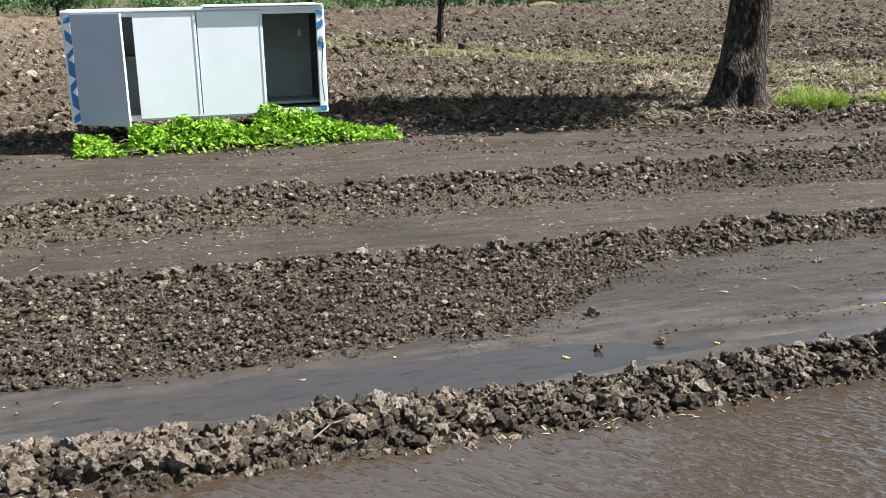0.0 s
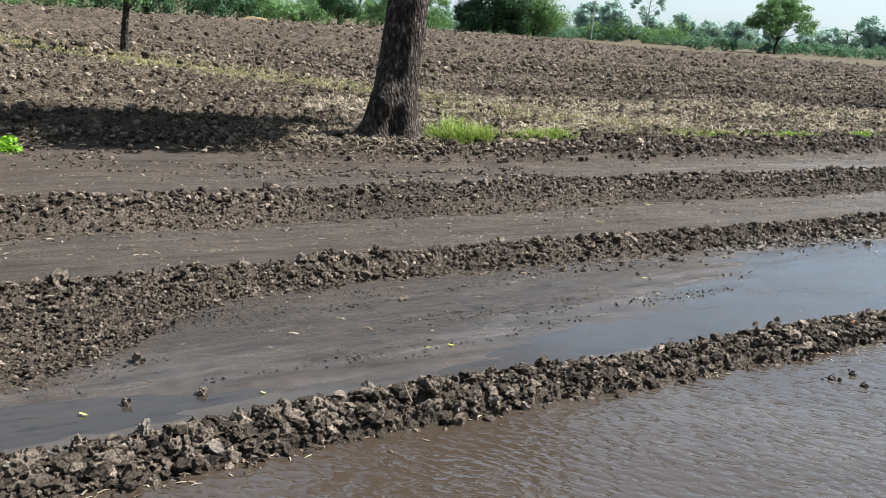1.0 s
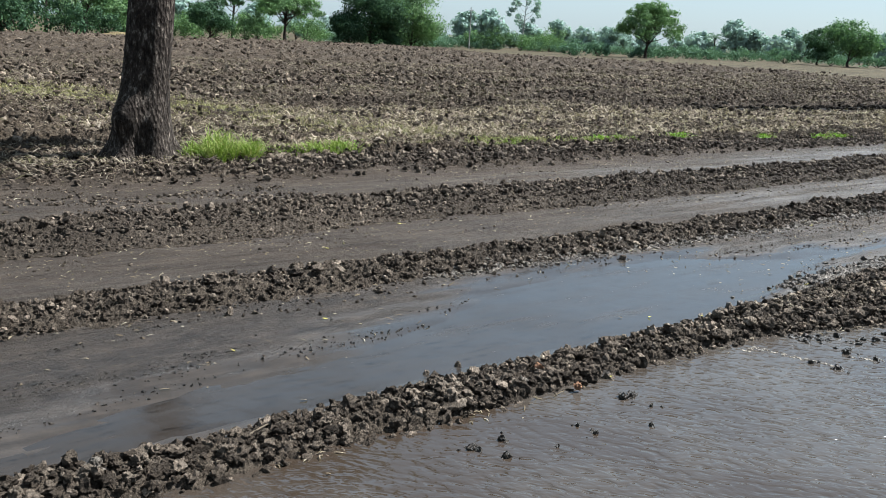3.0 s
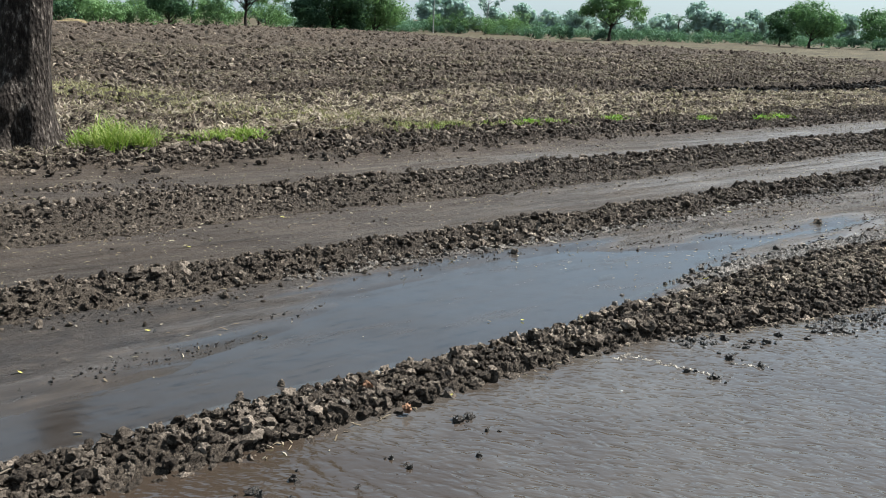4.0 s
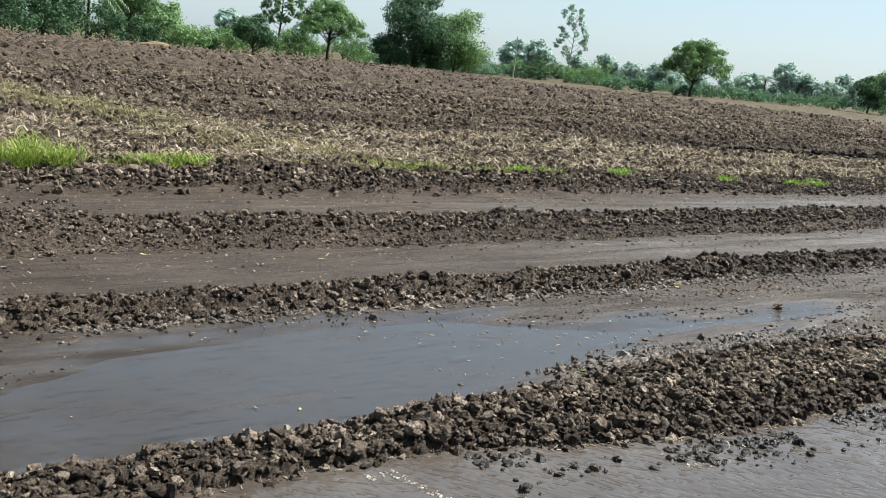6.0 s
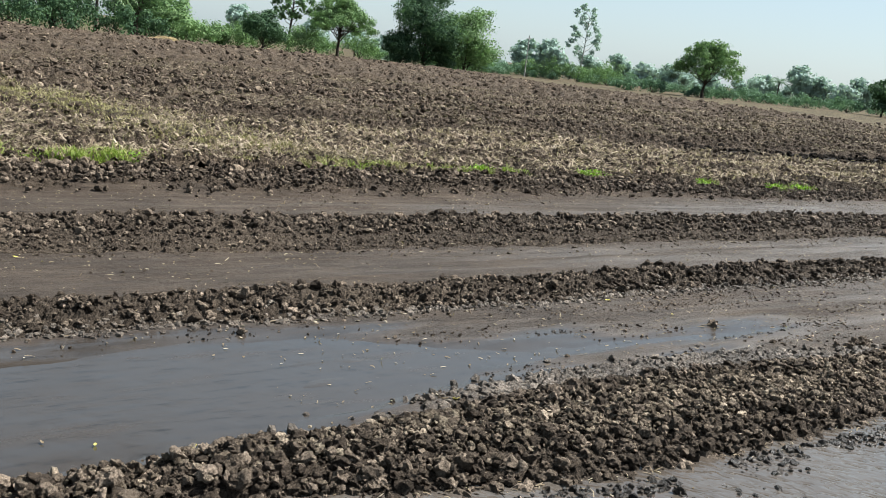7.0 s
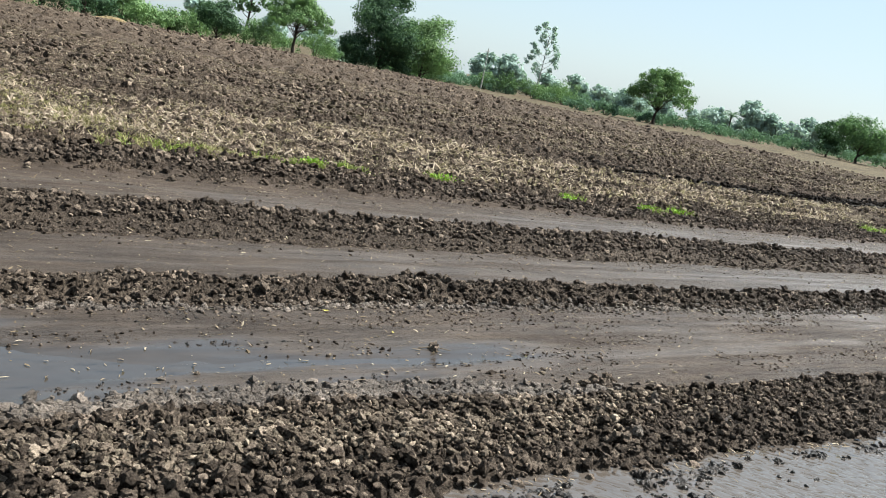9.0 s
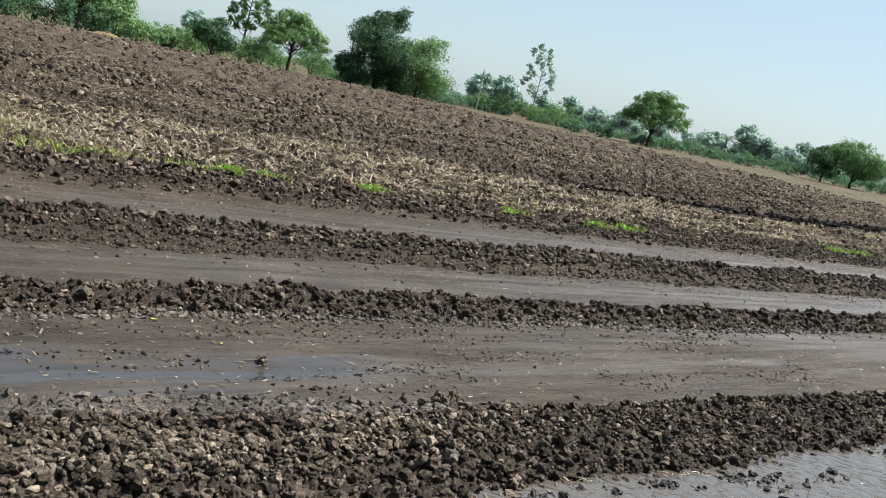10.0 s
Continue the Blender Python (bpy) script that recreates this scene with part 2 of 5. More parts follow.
M_YELLOW = material("yellow_leaf", leaf_nodes((0.4, 0.336, 0.064), (0.496, 0.44, 0.128)), Roughness=0.5, Specular_IOR_Level=0.12)
M_WEED = material("weed_leaf", leaf_nodes((0.0704, 0.1632, 0.008), (0.136, 0.2504, 0.016), (0.2064, 0.3264, 0.0328)), Roughness=0.5, Specular_IOR_Level=0.12)
M_GRASS = material("grass_blade", leaf_nodes((0.08, 0.124, 0.016), (0.144, 0.188, 0.036), (0.216, 0.224, 0.072)), Roughness=0.6, Specular_IOR_Level=0.12)
M_DRYGRASS = material("dry_grass", leaf_nodes((0.118, 0.108, 0.045), (0.180, 0.160, 0.076), (0.240, 0.204, 0.112)), Roughness=0.7, Specular_IOR_Level=0.15)
M_LEAF_DARK = material("foliage_dark", leaf_nodes((0.024, 0.048, 0.0288), (0.04, 0.072, 0.04), (0.0624, 0.1024, 0.0528)), Roughness=0.85, Specular_IOR_Level=0.05)
M_LEAF_MID = material("foliage_mid", leaf_nodes((0.0544, 0.0992, 0.048), (0.08, 0.136, 0.0624), (0.112, 0.1744, 0.08)), Roughness=0.85, Specular_IOR_Level=0.05)
M_LEAF_LIGHT = material("foliage_light", leaf_nodes((0.0704, 0.1216, 0.0528), (0.0992, 0.1584, 0.0688), (0.1328, 0.1968, 0.0896)), Roughness=0.85, Specular_IOR_Level=0.05)
# Distance haze is put into the next three leaf colours, paler and bluer.
M_LEAF_HAZE_PALE = material("foliage_haze_pale", leaf_nodes((0.232, 0.3, 0.284), (0.256, 0.324, 0.304), (0.28, 0.348, 0.324)), Roughness=0.85, Specular_IOR_Level=0.05)
M_LEAF_HAZE = material("foliage_haze", leaf_nodes((0.184, 0.252, 0.228), (0.2064, 0.276, 0.248), (0.2304, 0.3024, 0.2704)), Roughness=0.85, Specular_IOR_Level=0.05)
M_HEDGE_HAZE = material("foliage_hedge_haze", leaf_nodes((0.064, 0.1104, 0.0752), (0.0864, 0.1408, 0.0944), (0.1136, 0.1744, 0.1184)), Roughness=0.85, Specular_IOR_Level=0.05)
M_LEAF_PALM = material("palm_frond", leaf_nodes((0.072, 0.12, 0.06), (0.112, 0.164, 0.08), (0.16, 0.208, 0.108)), Roughness=0.5, Specular_IOR_Level=0.15)
M_BARK = material("bark", bark_nodes, Roughness=0.9, Specular_IOR_Level=0.06)
M_FLOOD = material("muddy_water", water_nodes(0.014, 12.5, (0.0272, 0.0192, 0.0136), (0.056, 0.0478, 0.0405), 6.2), Roughness=0.10, Specular_IOR_Level=0.56)
M_PUDDLE = material("still_water", water_nodes(0.0015, 5.0, (0.0150, 0.0118, 0.0096), (0.0215, 0.0180, 0.0156), 4.6, True), Roughness=0.1)
M_HEAP = material("straw_heap", crust_nodes((0.08, 0.0624, 0.032), (0.176, 0.14, 0.076), (0.288, 0.24, 0.144), 9), Roughness=0.9, Specular_IOR_Level=0.05)
M_FOAM = material("foam", clod_nodes((0.22, 0.192, 0.158), (0.44, 0.395, 0.335)), Roughness=0.6, Specular_IOR_Level=0.2)
M_WHITE = material("white_sheet_metal", paint_nodes((0.6364, 0.6536, 0.6622), (0.5332, 0.5418, 0.5332)), Roughness=0.35)
# Blue-grey, darker than the white sheet; for door, seams and grommet.
M_BLUEGREY = material("grey_sheet_metal", paint_nodes((0.3096, 0.3268, 0.3784), (0.2666, 0.2752, 0.3096)), Roughness=0.45)
M_INNER = material("inner_lining", paint_nodes((0.258, 0.2838, 0.2666), (0.172, 0.1892, 0.172)), Roughness=0.6)
M_BLUE = material("blue_print", paint_nodes((0.0215, 0.129, 0.3268), (0.043, 0.1462, 0.3096)), Roughness=0.4)
M_BLACK = material("black_metal", paint_nodes((0.024, 0.024, 0.024), (0.048, 0.04, 0.032)), Roughness=0.6)
M_RED = material("red_plastic", paint_nodes((0.4, 0.024, 0.04), (0.24, 0.024, 0.024)), Roughness=0.5)
M_CONCRETE = material("concrete", paint_nodes((0.28, 0.272, 0.256), (0.2, 0.192, 0.176)), Roughness=0.9, Specular_IOR_Level=0.06)
M_BRICKBIT = material("brick_bit", clod_nodes((0.256, 0.128, 0.08), (0.336, 0.192, 0.12)), Roughness=0.9, Specular_IOR_Level=0.06)


# ---- shapes of the ground ----
def hash2(i, j, seed):
    h = np.sin(i * 127.1 + j * 311.7 + seed * 74.7) * 43758.5453
    return h - np.floor(h)


def vnoise(x, y, seed=0):
    i, j = np.floor(x), np.floor(y)
    u, v = x - i, y - j
    u, v = u * u * u * (u * (6 * u - 15) + 10), v * v * v * (v * (6 * v - 15) + 10)
    a, b = hash2(i, j, seed), hash2(i + 1, j, seed)
    c, e = hash2(i, j + 1, seed), hash2(i + 1, j + 1, seed)
    return (a + (b - a) * u + (c - a) * v + (a - b - c + e) * u * v) * 2 - 1


def fbm(x, y, octaves=4, seed=0, gain=0.5):
    s, a = 0.0, 1.0
    for o in range(octaves):
        s = s + a * vnoise(x * 2.03 ** o + 17.3 * o, y * 2.03 ** o - 9.1 * o, seed + o)
        a *= gain
    return s


def smooth(x, a, b):
    t = np.clip((x - a) / (b - a), 0, 1)
    return t * t * (3 - 2 * t)


def ridge(y, foot, crest, back, h, power=1.0):
    up = np.clip((y - foot) / (crest - foot), 0, 1)
    down = np.clip((back - y) / (back - crest), 0, 1)
    s = np.minimum(up, down)
    return h * np.sin(s * math.pi / 2) ** power


FLOOD_Z, POND_Z = 0.022, 0.0
PX = (-1.0, -0.4, 0.1, 1.3, 2.1, 3.1, 3.5, 4.7, 5.5, 6.2, 7.4, 8.0, 8.6, 9.0, 9.8, 10.6, 11.2, 11.4)
PU = (3.42, 3.58, 3.68, 3.66, 3.56, 3.52, 3.60, 3.75, 3.92, 4.30, 4.45, 4.40, 4.08, 3.94, 3.92, 3.88, 3.82, 3.7)
PL = (3.42, 3.30, 3.28, 3.28, 3.28, 3.28, 3.28, 3.28, 3.28, 3.28, 3.28, 3.50, 3.68, 3.74, 3.76, 3.78, 3.80, 3.9)
TURF = ((4.9, 35.5), (5.5, 33.0), (7.5, 26.3), (8.8, 21.0), (10.2, 17.5), (10.4, 15.9), (10.6, 14.0), (10.7, 12.5), (11.0, 10.9))


def bund_a(x, y):
    w = 0.03 * fbm(x * 1.3, x * 0 + 3.1, 3, 5)
    wide, mound = smooth(x, 6.6, 8.4), smooth(x, 7.6, 8.6) * (1 - smooth(x, 10.0, 11.2))
    foot = 2.83 - 0.36 * wide + w - 0.05 * smooth(x, 10, 12)
    crest = 3.0 - 0.13 * mound - 0.06 * smooth(x, 10, 12) + w
    back = 3.19 + 0.13 * mound + w
    return foot, crest, back, 0.050 + 0.02 * fbm(x * 2.1, x * 0 + 8.4, 2, 6) + 0.015 * mound - 0.012 * smooth(x, 10.2, 11.2)


def bund_b(x, y):
    w = 0.03 * fbm(x * 1.1, x * 0 + 1.7, 3, 15)
    slump = 1 - smooth(x, 1.2, 2.7)
    return 4.69 - 0.84 * slump + w, 4.96 + 0.12 * slump * smooth(-x, -1.5, 0.5) + w, 5.18 + w, 0.072 + 0.02 * fbm(x * 1.7, x * 0 + 2.2, 2, 16)


def bund_c(x, y):
    w = 0.04 * fbm(x * 0.9, x * 0 + 5.9, 3, 25)
    return 6.28 + 1.5 * w, 7.04 + w, 7.23 + w, 0.072 + 0.02 * fbm(x * 1.5, x * 0 + 6.2, 2, 26)


def bank_d(x):
    return 8.35 + 2.0 * (1 - smooth(x, 1.0, 6.5)) + 0.08 * fbm(x * 0.8, x * 0 + 7.7, 3, 35)


def turf_distance(x, y):
    best = np.full(np.shape(x), 99.0)
    for (x0, y0), (x1, y1) in zip(TURF, TURF[1:]):
        dx, dy = x1 - x0, y1 - y0
        t = np.clip(((x - x0) * dx + (y - y0) * dy) / (dx * dx + dy * dy), 0, 1)
        best = np.minimum(best, np.hypot(x - x0 - t * dx, y - y0 - t * dy))
    return best


def field_end(x, y):
    """How far the plough went, seen round from the kiosk."""
    a = np.degrees(np.arctan2(x - 4.0, np.maximum(y, 0.1)))
    return np.interp(a, (-30, 21, 27, 34, 38, 41, 50, 56, 63, 72), (97, 99, 112, 121, 100, 82, 70, 56, 41, 30))


def furrow_line(x):
    """Line of the fresh dark furrow."""
    return np.interp(x, (20.6, 22.9, 28.4, 33.9, 43.9, 66), (16.8, 16.0, 14.8, 14.9, 16.8, 19.9))


def broken(y):
    """How far the broken soil stands over the bare ground of the field."""
    return np.interp(y, (9.2, 9.6, 12.4, 13.0, 20.5, 21.8, 45, 48), (0.03, 0.05, 0.055, 0.095, 0.10, 0.20, 0.21, 0.34))


def height(x, y):
    x, y = np.asarray(x, float), np.asarray(y, float)
    z = 0.007 * fbm(x * 0.8, y * 8, 4, 43) + 0.005 * fbm(x * 1.5, y * 3, 4, 41) + 0.004 * fbm(x * 9, y * 16, 3, 42)
    upper, lower = np.interp(x, PX, PU), np.interp(x, PX, PL)
    deep = np.clip(np.minimum(y - lower, upper - y) / 0.09, -1.0, 1.0)
    deep = np.where((x < -1) | (x > 11.4), -1.0, deep)
    bed = smooth(y, 3.2, 3.35) * (1 - smooth(y, 4.6, 4.75))
    z = z * (1 - 0.45 * bed)
    z = z + bed * (0.006 * np.maximum(fbm(x * 2.4 - y * 1.2, y * 14 + x * 1.5, 3, 44), 0) - 0.001)
    z = z + 0.012 * np.exp(-((x - 2.5) / 0.5) ** 2) * (y > 3.2) * (y < 4.5)
    z = z - 0.011 * deep * ((y > 3.1) & (y < 4.9)) + 0.004
    f, c, b, h = bund_a(x, y)
    z = np.where(y < f + 0.05, np.minimum(z, -0.015 - 0.07 * np.clip((f - y) / 0.5, 0, 1)), z)
    a = ridge(y, f, c, b, h, 0.8)
    f, c, b, h = bund_b(x, y)
    bb = ridge(y, f, c, b, h, 1.2)
    f, c, b, h = bund_c(x, y)
    cc = ridge(y, f, c, b, h, 2.0)
    bunds = np.maximum(np.maximum(a, bb), cc)
    z = z + bunds + np.clip(bunds / 0.05, 0, 1) * 0.022 * fbm(x * 17, y * 17, 3, 51)
    f = bank_d(x)
    field = smooth(y, f, f + 0.85)
    far = smooth(y, 9.5, 13)
    z = z + field * ((0.080 - 0.085 * smooth(x, 13, 17.5)) * (1 - smooth(y, 9.6, 12.5)) + 0.02) + field * (0.022 + 0.022 * far) * fbm(x * 6.3, y * 6.3, 4, 61, 0.6)
    z = z + field * 0.035 * far * np.sin(y * 7.2 + x * 0.9 + 1.5 * fbm(x * 0.6, y * 0.6, 2, 65)) * (1 - smooth(y, 15, 24))
    z = z + (0.03 + 0.8 * broken(y)) * np.exp(-(turf_distance(x, y) / 0.6) ** 2)
    z = z - np.interp(y, (9.5, 12.2, 14, 17, 20.5, 23, 31, 45, 70, 96), (0.0, 0.06, 0.13, 0.165, 0.22, 0.35, 0.43, 0.33, 0.22, 0.0)) * (1 - 0.5 * smooth(x, 60, 120))
    yf = furrow_line(x)
    z = z - 0.04 * np.exp(-((y - yf) / 0.6) ** 2) * smooth(x, 21, 24) * (1 - smooth(x, 60, 66))
    return z - 0.0095 * np.clip(y - 30, 0, 150) + 0.006 * np.clip(x - 110, 0, 60)


def graded(fine, step, grow, lo, hi):
    """Even steps over the fine stretch, then ever longer ones out to lo and hi."""
    mid = list(np.arange(fine[0], fine[1], step))
    for end, sign in ((hi, 1), (lo, -1)):
        s, v, tail = step, fine[1] if sign > 0 else fine[0] - step, []
        while sign * (end - v) > 0:
            tail.append(v)
            s *= grow
            v += sign * s
        tail.append(end)
        mid = mid + tail if sign > 0 else tail[::-1] + mid
    return np.array(mid)


def raw_mesh(name, verts, faces, mat, smooth_shade=False):
    """A mesh from arrays; all faces have the same number of corners."""
    me = bpy.data.meshes.new(name)
    k = faces.shape[1]
    me.vertices.add(len(verts))
    me.vertices.foreach_set("co", np.ascontiguousarray(verts, np.float32).ravel())
    me.loops.add(faces.size)
    me.loops.foreach_set("vertex_index", np.ascontiguousarray(faces, np.int32).ravel())
    me.polygons.add(len(faces))
    me.polygons.foreach_set("loop_start", np.arange(0, faces.size, k, dtype=np.int32))
    me.polygons.foreach_set("use_smooth", np.full(len(faces), smooth_shade))
    me.update(calc_edges=True)
    me.validate()
    me.materials.append(mat)
    return me


xs = graded((-2.0, 13.0), 0.08, 1.06, -1500, 2500)
ys = graded((2.4, 9.0), 0.036, 1.040, -60, 2500)
gx, gy = np.meshgrid(xs, ys)
gz = height(gx, gy)
nx, ny = len(xs), len(ys)
idx = np.arange(nx * ny).reshape(ny, nx)
quads = np.stack([idx[:-1, :-1], idx[:-1, 1:], idx[1:, 1:], idx[1:, :-1]], -1).reshape(-1, 4)
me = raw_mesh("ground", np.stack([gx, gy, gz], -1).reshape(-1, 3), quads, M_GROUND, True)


def zone(name, values):
    a = me.attributes.new(name, "FLOAT", "POINT")
    a.data.foreach_set("value", np.ascontiguousarray(np.clip(values, 0, 1), np.float32).ravel())


rim = bank_d(gx)
near = np.clip(1 - np.maximum(np.interp(gx, PX, PL) - gy, gy - np.interp(gx, PX, PU)) / 0.8, 0.85, 1)
beds = np.clip(near + 0.25 * (1 - smooth(gx, 4.0, 6.0)), 0, 1) * (1 - 0.45 * smooth(gx, 8.2, 9.8)) * (smooth(gy, 3.0, 3.3) * (1 - smooth(gy, 4.6, 5.0))) + 0.4 * smooth(gy, 5.1, 5.3) * (1 - smooth(gy, 6.0, 6.6))
low = 1 - smooth(gz, 0.01, 0.06)
# The x 11 to 17 term moves the far beds towards the darker silt.
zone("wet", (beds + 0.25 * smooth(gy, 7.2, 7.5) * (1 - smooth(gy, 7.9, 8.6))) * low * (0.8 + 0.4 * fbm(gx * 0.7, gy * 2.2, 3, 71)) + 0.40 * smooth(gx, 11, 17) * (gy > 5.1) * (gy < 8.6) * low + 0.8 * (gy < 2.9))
bunds = np.clip((gz - 0.025) / 0.03, 0, 1) * (gy < 8.0) * (gy > 2.4)
edge = np.maximum(np.interp(gx, PX, PL) - gy, gy - np.interp(gx, PX, PU)) + 0.12 * fbm(gx * 1.5, gy * 7, 4, 76)
streak = fbm(gx * 0.7, gy * 9, 3, 78)
zone("film", (1 - smooth(edge + 0.12 * streak, 0.02, 0.32)) * (gy > 3.1) * (gy < 4.75) * (0.45 + 0.55 * smooth(gx, 3.2, 5.5)) * (1 - smooth(gx, 10.6, 12.0)) * low
     + 0.14 * smooth(gx, 6.0, 12.0) * (low + 0.2) * (smooth(gy, 3.4, 3.7) * (1 - smooth(gy, 4.5, 4.7)) + smooth(gy, 5.2, 5.5) * (1 - smooth(gy, 6.0, 6.3)) + smooth(gy, 7.3, 7.5) * (1 - smooth(gy, 8.0, 8.3))) * (0.6 + 0.9 * streak))
zone("tilth", np.maximum((0.35 + 0.65 * smooth(gy, rim + 0.45, rim + 0.7)) * smooth(gy + 0.1 * fbm(gx * 2, gy * 2, 3, 72), rim, rim + 0.3) * (1 - smooth(gy - field_end(gx, gy) + 1.5 * fbm(gx * 0.1, gy * 0.1, 3, 75), -1, 1)), bunds))
furrow = np.exp(-((gy - 1.1 - furrow_line(gx)) / 0.95) ** 4) * smooth(gx, 23.5, 28)
zone("heap", bunds)
# Mask of the darkest strip beside the furrow line.
zone("soil_tone", 1.5 * furrow * (0.85 + 0.5 * fbm(gx * 0.7, gy * 1.5, 3, 79)) * (1 - smooth(gx, 50, 62)))
zone("turf", 0.9 * np.exp(-(turf_distance(gx, gy) / 0.85) ** 2) * (0.7 + 0.6 * fbm(gx, gy, 3, 73)) + smooth(gy - field_end(gx, gy) + 1.5 * fbm(gx * 0.1, gy * 0.1, 3, 75), -1, 1))
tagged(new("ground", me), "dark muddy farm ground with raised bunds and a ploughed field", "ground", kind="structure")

# ---- crumbled soil crusts ----
def cells(x, y, scale, seed, tilt=0.8):
    """Broken lumps, one a cell: each a tilted block of its own height with deep clefts round it, about 0 to 1."""
    u, v = x / scale, y / scale
    iu, iv = np.floor(u), np.floor(v)
    first = np.full(np.shape(u), 9.0)
    second, tall = first.copy(), first * 0
    for di in (-1, 0, 1):
        for dj in (-1, 0, 1):
            ci, cj = iu + di, iv + dj
            du, dv = u - ci - hash2(ci, cj, seed), v - cj - hash2(ci, cj, seed + 1)
            d = np.hypot(du, dv)
            near = d < first
            second = np.where(near, first, np.minimum(second, d))
            top = 0.35 + 0.65 * hash2(ci, cj, seed + 2) + tilt * ((hash2(ci, cj, seed + 3) - 0.5) * du + (hash2(ci, cj, seed + 5) - 0.5) * dv)
            tall = np.where(near, top, tall)
            first = np.where(near, d, first)
    return tall * np.clip((second - first) * 1.8, 0, 1) ** 0.7


def land(x, y):
    """Height of the ground sheet itself, between its corners."""
    i = np.clip(np.searchsorted(xs, x) - 1, 0, nx - 2)
    j = np.clip(np.searchsorted(ys, y) - 1, 0, ny - 2)
    fx, fy = (x - xs[i]) / (xs[i + 1] - xs[i]), (y - ys[j]) / (ys[j + 1] - ys[j])
    return (gz[j, i] * (1 - fx) + gz[j, i + 1] * fx) * (1 - fy) + (gz[j + 1, i] * (1 - fx) + gz[j + 1, i + 1] * fx) * fy


def crumble(x, y, lump, seed):
    """Lumps, smaller lumps on and between them, and crumbs."""
    warp = 0.3 * lump * fbm(x / lump * 0.5, y / lump * 0.5, 2, seed)
    z = 0.66 * cells(x + warp, y + warp, lump, seed + 1) + 0.32 * cells(x, y, lump * 0.46, seed + 11)
    return z + 0.10 * fbm(x / lump * 4, y / lump * 4, 2, seed + 7)


def grid_faces(shape):
    k = np.arange(shape[0] * shape[1]).reshape(shape)
    return np.stack([k[:-1, :-1], k[:-1, 1:], k[1:, 1:], k[1:, :-1]], -1).reshape(-1, 4)


def crust(name, x, y, lump, tall, mat, fade, seed):
    """A fine sheet of lumps on the ground; fade (0 to 1) lets it sink under the ground at its edges."""
    z = crumble(x, y, lump, seed)
    tuck = 0.03 * np.clip(1 - fade * 1.6, 0, 1) + 0.35 * tall * (1 - fade)
    h = land(x, y) + tall * z * (0.25 + 0.75 * fade) - tuck - 0.12 * tall
    return raw_mesh(name, np.stack([x, y, h], -1).reshape(-1, 3), grid_faces(x.shape), mat)


def bund_crust(name, label, shape, x0, x1, step, lump, tall, seed, over=0.03, loose=0.0):
    """Lumps that stand out square from the sides of a bund; its loose foot breaks down into finer crumbs."""
    along = np.unique(graded((x0, x0 + 0.5 * (x1 - x0)), step, 1.0022, x0, x1))
    foot, crest, back, _ = shape(along, along * 0)
    rows = int(1.15 * np.median(back - foot + 2 * over) / step)
    v = np.linspace(-0.06, 1.06, rows)[:, None]
    y = foot[None] - over + v * (back - foot + 2 * over)[None]
    x = np.broadcast_to(along[None], y.shape)
    h = land(x, y)
    h = (np.roll(h, 2, 1) + np.roll(h, -2, 1) + 2 * h) / 4
    dzy = np.gradient(h, axis=0) / np.gradient(y, axis=0)
    dzx = np.gradient(h, axis=1) / np.gradient(x, axis=1)
    k = 5
    dzy = sum(np.roll(dzy, j, 0) for j in range(-k, k + 1)) / (2 * k + 1)
    dzx = sum(np.roll(dzx, j, 1) for j in range(-k, k + 1)) / (2 * k + 1)
    size = np.sqrt(1 + dzx ** 2 + dzy ** 2)
    arc = np.cumsum(np.hypot(np.gradient(y, axis=0), np.gradient(h, axis=0)), 0)
    edge = np.minimum((v + 0.06) * (back - foot)[None], (1.06 - v) * (back - foot)[None]) + 0.05 * fbm(x * 9, y * 9, 3, seed + 9)
    fade = smooth(edge, 0.0, 0.08)
    apron = smooth(crest[None] - y + 0.05 * fbm(x * 6, y * 6, 3, seed + 3), 0.17, 0.33) * loose
    z = crumble(x, arc, lump, seed) * (1 - apron) + 0.55 * crumble(x, arc, 0.5 * lump, seed + 40) * apron
    d = tall * z * (0.2 + 0.8 * fade) - 0.03 * np.clip(1 - fade * 1.6, 0, 1) - 0.3 * tall * (1 - fade) - 0.10 * tall
    p = np.stack([x - dzx / size * d, y - dzy / size * d, h + d / size], -1)
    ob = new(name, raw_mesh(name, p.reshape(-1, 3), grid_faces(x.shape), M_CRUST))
    return tagged(ob, label, "bund", kind="structure")


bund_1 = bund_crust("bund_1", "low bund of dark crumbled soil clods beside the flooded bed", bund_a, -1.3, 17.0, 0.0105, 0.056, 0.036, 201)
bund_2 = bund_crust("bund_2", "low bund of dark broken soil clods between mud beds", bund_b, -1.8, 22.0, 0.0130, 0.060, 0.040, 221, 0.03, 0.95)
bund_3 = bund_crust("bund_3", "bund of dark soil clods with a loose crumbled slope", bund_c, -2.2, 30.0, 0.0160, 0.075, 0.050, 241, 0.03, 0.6)

